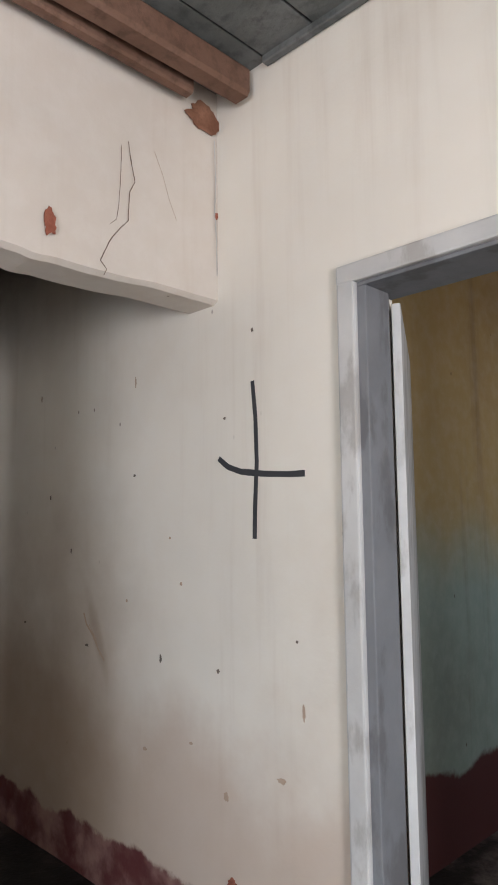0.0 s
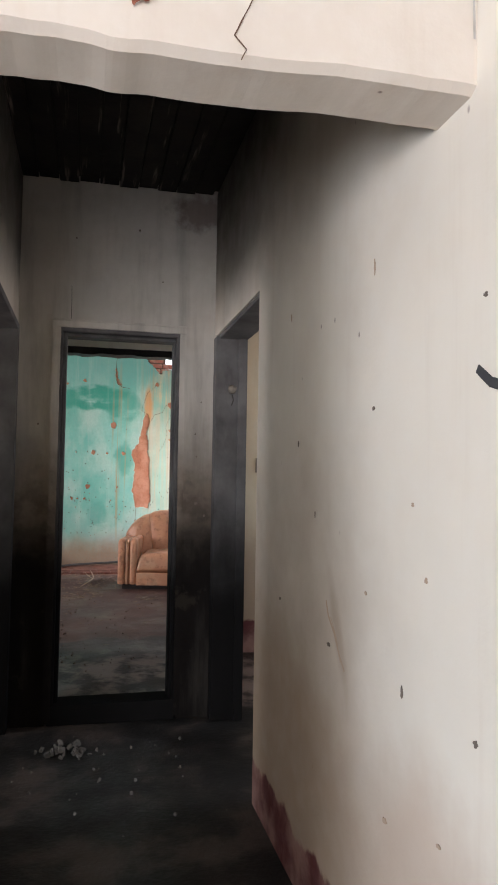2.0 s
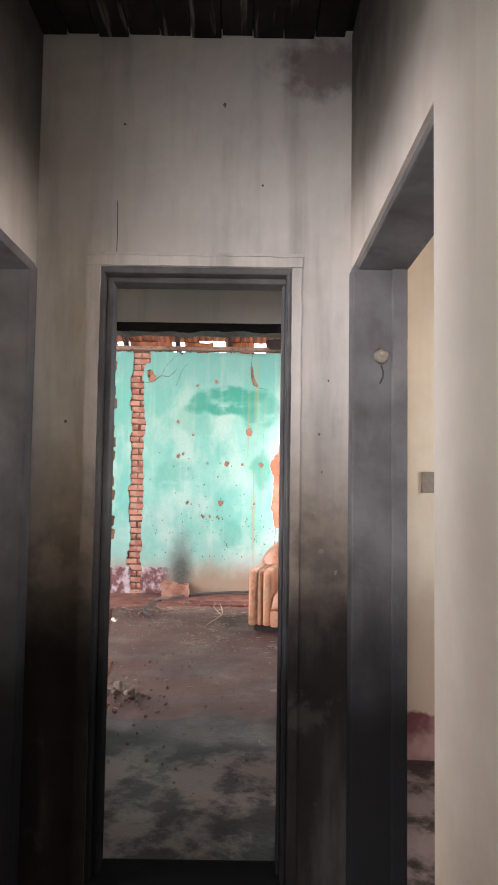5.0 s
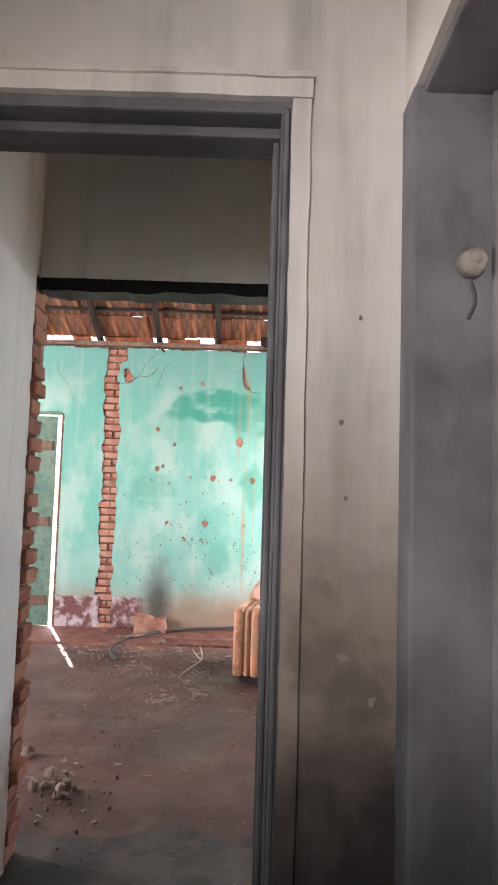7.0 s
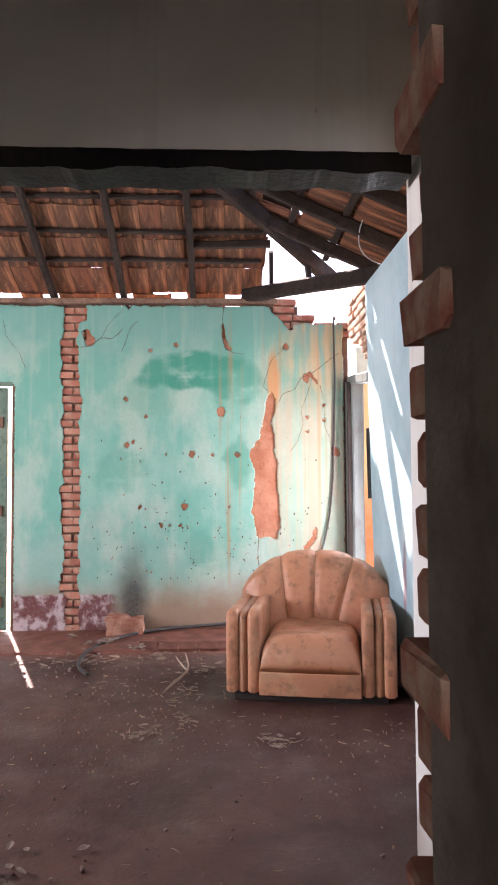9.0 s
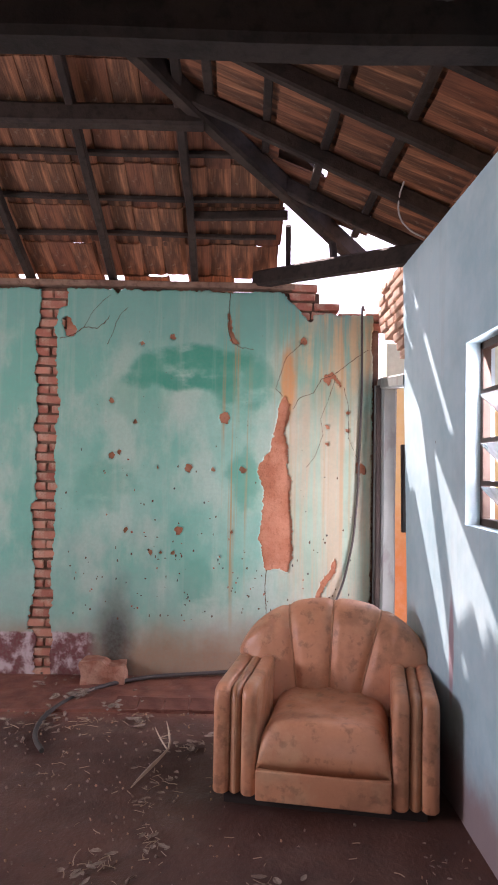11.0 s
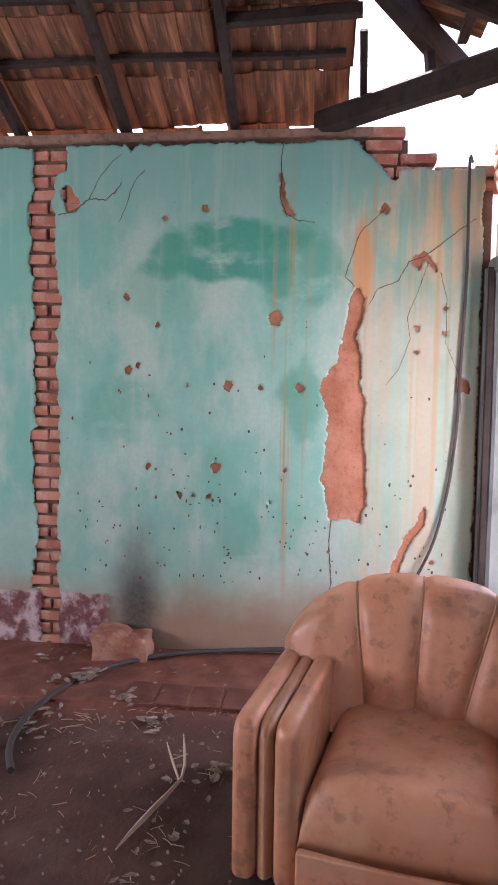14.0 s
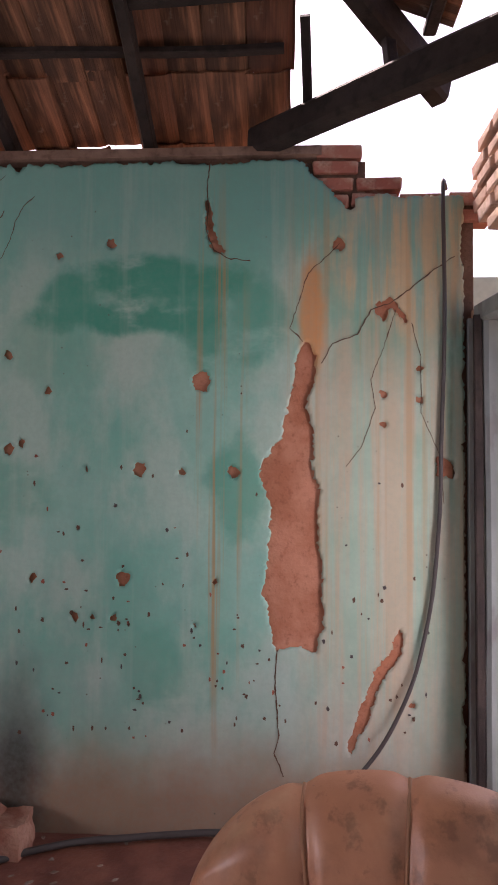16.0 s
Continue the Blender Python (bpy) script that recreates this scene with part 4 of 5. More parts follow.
PATCHES = [  # polygons of lost plaster: (y, z)
    [(2.105, 2.14), (2.15, 2.23), (2.20, 2.14), (2.18, 2.00), (2.15, 1.93), (2.19, 1.80), (2.18, 1.65), (2.22, 1.55), (2.20, 1.40), (2.225, 1.2), (2.235, 1.0), (2.21, 0.84), (2.10, 0.86), (2.02, 0.84), (2.0, 0.95), (1.97, 1.1), (1.99, 1.3), (2.0, 1.5), (1.945, 1.62), (1.99, 1.73), (2.05, 1.80), (2.07, 1.92), (2.10, 2.02)],
    [(2.56, 0.95), (2.53, 0.86), (2.46, 0.77), (2.42, 0.66), (2.38, 0.56), (2.33, 0.42), (2.36, 0.40), (2.43, 0.56), (2.48, 0.70), (2.57, 0.83), (2.59, 0.92)],
    [(2.45, 2.38), (2.53, 2.42), (2.60, 2.33), (2.61, 2.29), (2.53, 2.37), (2.50, 2.31), (2.46, 2.35)],
    [(1.69, 2.87), (1.715, 2.87), (1.73, 2.76), (1.755, 2.68), (1.79, 2.63), (1.75, 2.615), (1.715, 2.66), (1.695, 2.76)],
    [(2.72, 1.72), (2.80, 1.68), (2.82, 1.62), (2.73, 1.61)],
]
CHIPS = [(1.68, 2.04, 0.042), (1.336, 1.151, 0.032), (1.83, 1.63, 0.026), (1.40, 1.64, 0.03), (1.60, 1.63, 0.016), (1.16, 1.64, 0.016), (0.98, 2.0, 0.018), (1.02, 2.62, 0.018), (1.26, 2.68, 0.022), (1.27, 2.665, 0.016),
         (0.79, 2.16, 0.022), (0.80, 1.73, 0.028), (0.86, 1.76, 0.018), (1.75, 1.14, 0.016), (0.92, 1.15, 0.018), (1.12, 0.98, 0.02), (1.20, 0.975, 0.016), (1.30, 0.975, 0.016), (1.66, 0.95, 0.014), (2.30, 2.66, 0.028), (0.45, 2.72, 0.05), (0.42, 2.78, 0.04), (2.50, 1.98, 0.018), (2.50, 1.85, 0.014), (2.66, 2.1, 0.016), (2.66, 1.96, 0.02), (2.62, 0.62, 0.016)]


def inside(poly, y, z):
    odd = False
    for (y0, z0), (y1, z1) in zip(poly, poly[1:] + poly[:1]):
        if (z0 > z) != (z1 > z) and y < (y1 - y0) * (z - z0) / (z1 - z0) + y0:
            odd = not odd
    return odd


def plaster_there(y, z):
    w = 0.03 * noise.noise(Vector((y * 9, z * 9, 1))) + 0.014 * noise.noise(Vector((y * 30, z * 30, 2)))
    if -0.02 < y < 0.9:
        left, right = 0.20 + 0.03 * noise.noise(Vector((z * 2.2, 4, 1))), 0.36 + 0.035 * noise.noise(Vector((z * 1.7, 8, 1))) + (0.05 if z > 2.9 else 0)
        if z > 0.36 and left < y + w < right or z <= 0.36 and 0.235 < y + w < 0.37:
            return False
    if y < -0.24 and z < 2.32 + w and y > -1.2:
        return False
    if z > 3.045 + w * 0.8:
        return False
    if 0.79 < y < 0.85 and z > 3.045 - 0.035 * (1 - abs(y - 0.82) / 0.03):
        return False
    if y > 2.14 and z > 2.875 + max(0.0, (2.34 - y) * 1.1) + w * 0.7 - (0.06 if y < 2.38 else 0):
        return False
    if y > 2.848 + w * 0.35:
        return False
    if -0.75 < y < -0.5 and z > 2.55 + w * 3:
        return False
    yy, zz = y + 0.012 * noise.noise(Vector((y * 45, z * 45, 5))), z + 0.012 * noise.noise(Vector((y * 45, z * 45, 8)))
    if any(inside(p, yy, zz) for p in PATCHES):
        return False
    return not any((yy - cy) ** 2 + ((zz - cz) * 0.85) ** 2 < r * r for cy, cz, r in CHIPS)


def plaster_sheet(name, y0, y1, z0, z1, cell, depth, parent):
    ny_, nz_ = int((y1 - y0) / cell), int((z1 - z0) / cell)
    keep = {(i, j) for i in range(ny_) for j in range(nz_) if plaster_there(y0 + (i + 0.5) * cell, z0 + (j + 0.5) * cell)}
    index, verts, faces = {}, [], []

    def vert(i, j, back):
        key = (i, j, back)
        if key not in index:
            y, z = y0 + i * cell, z0 + j * cell
            q = noise.noise_vector(Vector((y * 70, z * 70, 3)))
            index[key] = len(verts)
            verts.append((G - (depth if back else 0) + 0.004 * noise.noise(Vector((y * 2, z * 2, 6))), y + q.x * cell * 0.42, z + q.y * cell * 0.42))
        return index[key]

    links = {}
    for i, j in keep:
        faces.append((vert(i, j, 0), vert(i + 1, j, 0), vert(i + 1, j + 1, 0), vert(i, j + 1, 0)))
        for (a, b), ((p, q), (r, s)) in (((i - 1, j), ((i, j), (i, j + 1))), ((i + 1, j), ((i + 1, j + 1), (i + 1, j))), ((i, j - 1), ((i + 1, j), (i, j))), ((i, j + 1), ((i, j + 1), (i + 1, j + 1)))):
            if (a, b) not in keep:
                faces.append((vert(p, q, 0), vert(r, s, 0), vert(r, s, 1), vert(p, q, 1)))
                links.setdefault((p, q), []).append((r, s))
                links.setdefault((r, s), []).append((p, q))
    edge = {key: Vector((y0 + key[0] * cell, z0 + key[1] * cell)) for key in links}
    for _ in range(2):
        edge = {key: v * 0.4 + sum((edge[k] for k in links[key]), Vector((0, 0))) * (0.6 / len(links[key])) for key, v in edge.items()}
    for (i, j), v in edge.items():
        v = v + Vector(noise.noise_vector(Vector((v.x * 85, v.y * 85, 3))).xy) * cell * 1.0
        for back in (0, 1):
            k = index[(i, j, back)]
            verts[k] = (verts[k][0], v.x, v.y)
    return add(name, verts, faces, TURQUOISE, parent, True)


plaster_sheet("plaster", -1.15, 2.875, 0.0, 3.06, 0.0125, 0.014, green)
boxes("plaster_far", [((G, -3.05, 0.0), (G - 0.03, -1.15, 3.05))], TURQUOISE, green)
boxes("undercoat", [((G - 0.013, 0.42, 0.0), (G - 0.031, 2.13, 2.95)), ((G - 0.013, 2.13, 0.0), (G - 0.031, 2.80, 2.74))], UNDERCOAT, green)
GX = G + 0.003
for width, path in ((0.007, [(1.718, 3.05), (1.70, 2.95), (1.705, 2.85), (1.70, 2.72), (1.735, 2.64), (1.80, 2.60), (1.90, 2.59)]), (0.006, [(2.81, 2.60), (2.72, 2.54), (2.62, 2.46), (2.535, 2.395), (2.44, 2.36), (2.38, 2.25), (2.27, 2.21), (2.22, 2.12)]),
                    (0.005, [(2.30, 2.66), (2.24, 2.60), (2.16, 2.53), (2.12, 2.40), (2.08, 2.28), (2.14, 2.22)]), (0.008, [(0.37, 2.645), (0.48, 2.68), (0.56, 2.74), (0.66, 2.73), (0.72, 2.78), (0.76, 2.832)]),
                    (0.005, [(0.745, 2.607), (0.79, 2.70), (0.81, 2.78), (0.85, 2.857), (0.90, 2.9)]), (0.004, [(0.56, 2.74), (0.62, 2.86), (0.70, 2.95), (0.76, 3.0)]), (0.007, [(2.03, 0.85), (2.02, 0.72), (2.03, 0.6), (2.04, 0.48), (2.02, 0.40), (2.06, 0.30)]),
                    (0.004, [(2.55, 2.36), (2.50, 2.2), (2.44, 2.05), (2.46, 1.92), (2.40, 1.75), (2.33, 1.66)]), (0.004, [(2.62, 2.3), (2.66, 2.15), (2.66, 1.9), (2.74, 1.72), (2.76, 1.5)]), (0.004, [(-0.35, 2.9), (-0.32, 2.75), (-0.2, 2.6), (-0.14, 2.45)])):
    ribbon("crack", path, width, CRACK, "x", GX, green, 0.001)
rng = random.Random(11)
for i in range(150):
    y, z = rng.uniform(0.45, 2.7), abs(rng.gauss(0, 0.55)) + 0.45
    if z < 2.5 and plaster_there(y, z):
        patch("chip", y, z, rng.uniform(0.003, 0.008), rng.uniform(0.003, 0.011), rng.choice((CRACK, CRACK, SPOT_BRICK, RUBBER)), "x", GX, green, i, 0.6)


# ---- big room: blue wall with window and doorway ----
blue = tagged(group_empty("wall_blue"), "blue plaster wall with a window, a doorway and broken brickwork", "wall", kind="structure")
WX0, WX1, WZ0, WZ1 = -8.13, -7.44, 1.40, 2.27
boxes("plaster", [((OPEN, B, -0.05), (WX1, B + 0.14, 3.02)), ((WX1, B, -0.05), (WX0, B + 0.14, WZ0)), ((WX1, B, WZ1), (WX0, B + 0.14, 3.02))], BLUE, blue)
near = [(-9.20, -0.05), (-9.24, 0.8), (-9.32, 1.7), (-9.38, 2.25), (-9.36, 2.42), (-9.40, 2.62), (-9.41, 2.85), (-9.43, 3.02)]
pv = [(x, y, z) for y in (B, B + 0.14) for x, z in near] + [(WX0, y, z) for y in (B, B + 0.14) for z in (-0.05, 3.02)]
add("plaster", pv, [(*range(0, 8), 17, 16), (*range(15, 7, -1), 18, 19), *[(i, i + 1, i + 9, i + 8) for i in range(7)], (7, 17, 19, 15), (0, 8, 18, 16), (16, 18, 19, 17)], BLUE, blue)
boxes("corner", [((-10.215, B + 0.01, -0.05), (-10.44, B + 0.14, 2.36))], MORTAR, blue)

window = tagged(group_empty("window_1"), "rusty steel window with broken cloudy panes", "window", kind="structure")
parts = [((WX0, B + 0.07, WZ0), (WX0 + 0.035, B + 0.11, WZ1)), ((WX1 - 0.035, B + 0.07, WZ0), (WX1, B + 0.11, WZ1)), ((WX0, B + 0.07, WZ1 - 0.035), (WX1, B + 0.11, WZ1)), ((WX0, B + 0.07, WZ0), (WX1, B + 0.11, WZ0 + 0.035)), ((-7.80, B + 0.075, WZ0), (-7.775, B + 0.105, WZ1))]
boxes("frame", parts, STEEL, window, 0.003)
for z in (1.60, 1.80, 2.03):
    boxes("bar", [((WX0 + 0.03, B + 0.06, z - 0.012), (WX1 - 0.03, B + 0.10, z + 0.012))], STEEL, window, 0.003)
    add("pane", [(WX0 + 0.05, B + 0.05, z - 0.015), (WX1 - 0.06, B + 0.05, z - 0.02), (WX1 - 0.1, B + 0.15, z - 0.16), (WX0 + 0.12, B + 0.13, z - 0.12),
                 (WX0 + 0.05, B + 0.054, z - 0.015), (WX1 - 0.06, B + 0.054, z - 0.02), (WX1 - 0.1, B + 0.154, z - 0.16), (WX0 + 0.12, B + 0.134, z - 0.12)],
        [(0, 1, 2, 3), (7, 6, 5, 4), (0, 4, 5, 1), (1, 5, 6, 2), (2, 6, 7, 3), (3, 7, 4, 0)], GLASS, window)
tube("catch", [(-7.60, B + 0.05, 1.58), (-7.60, B + 0.02, 1.55), (-7.56, B + 0.0, 1.52), (-7.52, B + 0.02, 1.55), (-7.55, B + 0.03, 1.58)], 0.005, STEEL, window)

doorway = tagged(group_empty("door_frame_5"), "weathered pale wooden door frame in the broken corner", "door frame", kind="structure")
beam("jamb", (-10.155, B + 0.065, 0.0), (-10.165, B + 0.065, 2.33), 0.13, 0.11, POST_GREY, doorway, 0.004, 8, radians(90))
beam("head", (-10.22, B + 0.06, 2.325), (-9.37, B + 0.06, 2.25), 0.13, 0.085, POST_GREY, doorway, 0.006, 9)
beam("stop", (-10.12, B - 0.012, 0.0), (-10.13, B - 0.012, 2.30), 0.024, 0.035, DARK_WOOD, doorway, 0.004, 10, radians(90))
boxes("casing", [((G - 0.03, 2.866, 0.0), (G + 0.012, 2.90, 2.32))], POST_GREY, doorway, 0.004)
beam("batten", (-9.33, B + 0.005, 1.25), (-9.36, B + 0.005, 1.82), 0.03, 0.05, DARK_WOOD, doorway, 0.004, 12, radians(90))

# what is seen outside through the doorway
yard = tagged(group_empty("wall_yard"), "sunlit ochre yard wall with a pale green band", "wall", kind="structure")
yn = Nodes("ochre_yard_paint")
yz = yn.m("ADD", yn.xyz()[2], yn.m("MULTIPLY", yn.m("SUBTRACT", yn.noise(1.5, 5), 0.5), 0.7))
OCHRE = yn.done(grime(yn, yn.mix(yn.step(yz, 0.6, 1.7), (0.58, 0.25, 0.09), (0.64, 0.50, 0.22)), 0.5, (0.40, 0.20, 0.08)), 0.9, relief(yn), 0.004, 0.5)
boxes("wall_face", [((-11.9, 3.3, -0.1), (-12.05, 7.5, 2.55))], OCHRE, yard)
boxes("band", [((-11.88, 3.3, 2.55), (-12.07, 7.5, 2.95))], plain("pale_green_board", (0.42, 0.48, 0.36), 0.8), yard)

# plank door in the green wall
pd = tagged(group_empty("plank_door"), "green plank door with gaps that let daylight in", "door")
for i, (y0, y1) in enumerate(((-1.12, -0.93), (-0.925, -0.755), (-0.748, -0.628), (-0.619, -0.566), (-0.559, -0.327))):
    bm = bmesh.new()
    bm_box(bm, (G - 0.07, y0, 0.014), (G - 0.10, y1, 2.268 + 0.01 * math.sin(i * 2)), 0.003)
    from_bm("plank", bm, GREEN_PLANK, pd)
for z in (0.28, 1.12, 1.95):
    bm = bmesh.new()
    bm_box(bm, (G - 0.045, -1.10, z - 0.05), (G - 0.07, -0.36, z + 0.05), 0.004)
    from_bm("batten", bm, BROWN_WOOD, pd)
dframe = tagged(group_empty("door_frame_6"), "worn wooden frame around the plank door", "door frame", kind="structure")
beam("jamb", (G - 0.03, -0.285, 0.0), (G - 0.03, -0.285, 2.30), 0.05, 0.06, GREEN_PLANK, dframe, 0.004, 21, radians(90))
beam("jamb", (G - 0.03, -1.15, 0.0), (G - 0.03, -1.15, 2.30), 0.05, 0.06, GREEN_PLANK, dframe, 0.004, 22, radians(90))
beam("head", (G - 0.03, -1.18, 2.305), (G - 0.03, -0.26, 2.305), 0.06, 0.04, GREEN_PLANK, dframe, 0.004, 23)


# ---- roof of the big room ----
SLOPE, X0R, Z0R = 0.45, -10.4, 3.21
ANG = math.atan(SLOPE)


def zmain(x):
    return Z0R + SLOPE * (x - X0R)


HY = 3.0  # the side slope's eave line, level with the main slope's x = -10.4


def zside(y):
    return Z0R + SLOPE * (HY - y)


timbers = tagged(group_empty("roof_timbers"), "smoke-black rafters, battens and hip under the tiles", "roof frame", kind="structure")
for i, y in enumerate((-2.55, -1.88, -1.22, -0.55, 0.10, 0.76, 1.42)):
    beam("rafter", (-10.62, y, zmain(-10.62) - 0.05), (-7.95, y - 0.02, zmain(-7.95) - 0.05), 0.055, 0.085, DARK_WOOD, timbers, 0.015, 30 + i)
for i, x in enumerate((-10.0, -9.67, -9.32)):
    far_y = min(HY - (x - X0R) + 0.0, 2.05)
    beam("batten", (x, -3.0, zmain(x) + 0.005), (x, far_y, zmain(x) + 0.005), 0.05, 0.03, DARK_WOOD, timbers, 0.014, 40 + i)
beam("batten", (-9.78, 1.40, zmain(-9.78) - 0.03), (-9.74, 2.12, zmain(-9.78) - 0.02), 0.05, 0.06, DARK_WOOD, timbers, 0.012, 44)
beam("purlin", (-8.95, -3.0, zmain(-8.95) - 0.11), (-8.95, 1.55, zmain(-8.95) - 0.11), 0.11, 0.13, DARK_WOOD, timbers, 0.01, 45)
for i, x in enumerate((-8.55, -8.2)):
    beam("batten", (x, -3.0, zmain(x) + 0.005), (x, HY - (x - X0R), zmain(x) + 0.005), 0.05, 0.03, DARK_WOOD, timbers, 0.014, 46 + i)
beam("hip", (-10.12, 2.72, zmain(-10.12) - 0.07), (-7.95, 0.55, zmain(-7.95) - 0.07), 0.085, 0.15, DARK_WOOD, timbers, 0.012, 50)
# Board added over the hip to stop sun leaking between the tiles.
beam("hip_leak_board", (-9.62, 2.22, zmain(-9.62) + 0.085), (-7.95, 0.55, zmain(-7.95) + 0.10), 0.34, 0.03, DARK_WOOD, timbers, 0.004, 55)
beam("corner_tie", (-10.36, 1.92, 3.165), (-9.28, 2.98, 3.075), 0.10, 0.125, DARK_WOOD, timbers, 0.01, 51)
beam("stick", (-10.12, 2.15, 3.19), (-9.86, 2.13, zmain(-9.86) - 0.02), 0.04, 0.035, DARK_WOOD, timbers, 0.008, 52)
beam("stick", (-9.82, 2.47, 3.13), (-9.86, 2.45, 3.40), 0.05, 0.045, DARK_WOOD, timbers, 0.006, 53)
beam("tie_beam", (-6.70, -3.0, 2.86), (-6.70, B, 2.86), 0.12, 0.145, DARK_WOOD, timbers, 0.01, 54)
for i, x in enumerate((-9.45, -8.85, -8.2, -7.55, -6.9, -6.25)):
    top_y = HY - min(x - X0R, -5.5 - x)
    beam("rafter", (x, HY + 0.1, zside(HY + 0.1) - 0.06), (x, top_y, zside(top_y) - 0.06), 0.055, 0.10, DARK_WOOD, timbers, 0.012, 60 + i)
for i, y in enumerate((2.62, 2.27, 1.93, 1.58, 1.24, 0.9)):
    k = HY - y
    beam("batten", (X0R + k + 0.1, y, zside(y) + 0.005), (-5.5 - k, y, zside(y) + 0.005), 0.05, 0.03, DARK_WOOD, timbers, 0.014, 70 + i)
plate = tagged(beam("wall_plate", (G - 0.07, -3.0, 3.095), (G - 0.07, 2.22, 3.10), 0.13, 0.055, PLATE_WOOD, None, 0.006, 80), "dusty timber plate on top of the turquoise wall", "beam", kind="structure")


# ---- armchair ----
def slab(name, profile, y0, y1, r, mat, parent, n=5):
    """An upholstered pad: a side profile (x, z) swept from y0 to y1, its edges rolled with radius r."""
    cx, cz = sum(p[0] for p in profile) / len(profile), sum(p[1] for p in profile) / len(profile)
    rings = []
    half = (y1 - y0) / 2
    r = min(r, half)
    offs = [(-half + r - r * math.cos(a), r - r * math.sin(a)) for a in [math.pi / 2 * i / n for i in range(n + 1)]]
    offs = offs + [(-o, d) for o, d in reversed(offs)]
    for o, d in offs:
        rings.append([])
        for i, (x, z) in enumerate(profile):
            p, q = profile[i - 1], profile[(i + 1) % len(profile)]
            t = Vector((q[0] - p[0], q[1] - p[1])).normalized()
            nx_, nz_ = t.y, -t.x
            if (x - cx) * nx_ + (z - cz) * nz_ < 0:
                nx_, nz_ = -nx_, -nz_
            rings[-1].append((x - nx_ * d, (y0 + y1) / 2 + o, z - nz_ * d))
    m = len(profile)
    verts = [v for ring in rings for v in ring]
    faces = [(i * m + j, i * m + (j + 1) % m, (i + 1) * m + (j + 1) % m, (i + 1) * m + j) for i in range(len(rings) - 1) for j in range(m)]
    faces += [tuple(range(m)), tuple(range(len(verts) - m, len(verts)))]
    ob = add(name, verts, faces, mat, parent, True)
    bm = bmesh.new()
    bm.from_mesh(ob.data)
    bmesh.ops.recalc_face_normals(bm, faces=bm.faces)
    bm.to_mesh(ob.data)
    bm.free()
    return ob


def rounded(points, radius, n=5):
    """A closed outline with its corners rounded."""
    out = []
    for i, p in enumerate(points):
        a, b, r = Vector(points[i - 1]), Vector(points[(i + 1) % len(points)]), radius[i]
        p = Vector(p)
        if r == 0:
            out.append(tuple(p))
            continue
        u, v = (a - p).normalized(), (b - p).normalized()
        for k in range(n + 1):
            s = k / n
            q = p + u * r * (1 - s) ** 2 + v * r * s ** 2
            out.append(tuple(q))
    return out


def armchair(place, turn):
    root = tagged(group_empty("armchair", place), "worn tan leatherette armchair with a fan-shaped back, stained and dusty", "armchair")
    root.rotation_euler = (0, 0, radians(turn))
    # arms: three pads side by side, the middle one set back
    for side in (-1, 1):
        for k, (w, back, low, mat) in enumerate(((0.078, 0.0, 0.0, TAN), (0.058, 0.016, 0.012, TAN_DARK), (0.082, 0.004, 0.006, TAN))):
            inner = 0.325 + (0.0, 0.080, 0.136)[k]
            y0, y1 = sorted((side * inner, side * (inner + w)))
            outline = rounded([(-0.005 - back, 0.055), (-0.005 - back, 0.585 - low), (-0.80, 0.575 - low), (-0.82, 0.055)], [0.01, 0.085, 0.05, 0.02], 6)
            slab("arm_pad", outline, y0, y1, 0.032, mat, root)
    # front panel and seat
    slab("front_panel", rounded([(0.012, 0.05), (0.016, 0.196), (-0.75, 0.18), (-0.75, 0.05)], [0.008, 0.008, 0.01, 0.01]), -0.324, 0.324, 0.012, TAN, root)
    nu, nv = 40, 44
    verts, faces = [], []
    for top in (1, 0):
        for i in range(nu + 1):
            for j in range(nv + 1):
                u, v = i / nu * 2 - 1, (j / nv) ** 1.6
                edge = max(0.0, 1 - abs(u) ** 9) ** 0.5
                front = max(0.0, 1 - (max(0.0, 0.13 - v) / 0.13) ** 2.4) ** (1 / 2.4)
                x = -0.008 - v * 0.685 + 0.020 * (1 - u * u) * (1 - v)
                sag = 0.018 * math.exp(-(u / 0.6) ** 2 - ((v - 0.5) / 0.3) ** 2)
                z = 0.187 + (0.215 + 0.028 * math.cos(u * 1.5) - sag + 0.010 * noise.noise(Vector((u * 2, v * 3, 1)))) * (0.10 + 0.90 * edge) * front - 0.015 * v if top else 0.183
                verts.append((x - (0.012 if v == 0 else 0.0), u * 0.324, max(z, 0.184 if top else 0.183)))
    m = nv + 1
    lower = (nu + 1) * m
    for i in range(nu):
        for j in range(nv):
            a = i * m + j
            faces += [(a, a + m, a + m + 1, a + 1), (lower + a, lower + a + 1, lower + a + m + 1, lower + a + m)]
    rim = [i * m for i in range(nu + 1)] + [nu * m + j for j in range(1, m)] + [i * m + nv for i in range(nu - 1, -1, -1)] + [j for j in range(nv - 1, 0, -1)]
    faces += [(p, q, q + lower, p + lower) for p, q in zip(rim, rim[1:] + rim[:1])]
    seat = add("seat", verts, faces, TAN, root, True)
    # back: a fan of puffed panels between seams
    seams = ((-0.48, -0.33), (0.0, -0.03), (0.50, 0.25))
    nu, nv = 110, 44

    def crown(u):
        notch = sum(0.014 * math.exp(-((u - a) / 0.05) ** 2) for a, b in seams)
        return 0.550 + 0.335 * (max(0.0, 1 - abs(u) ** 2.3)) ** 0.62 - notch

    def face(u, v, front):
        base = 0.30 + 0.255 * max(0.0, min(1.0, (abs(u) - 0.60) / 0.06))
        z = base + (crown(u) - base) * v
        k = (z - 0.30) / 0.58
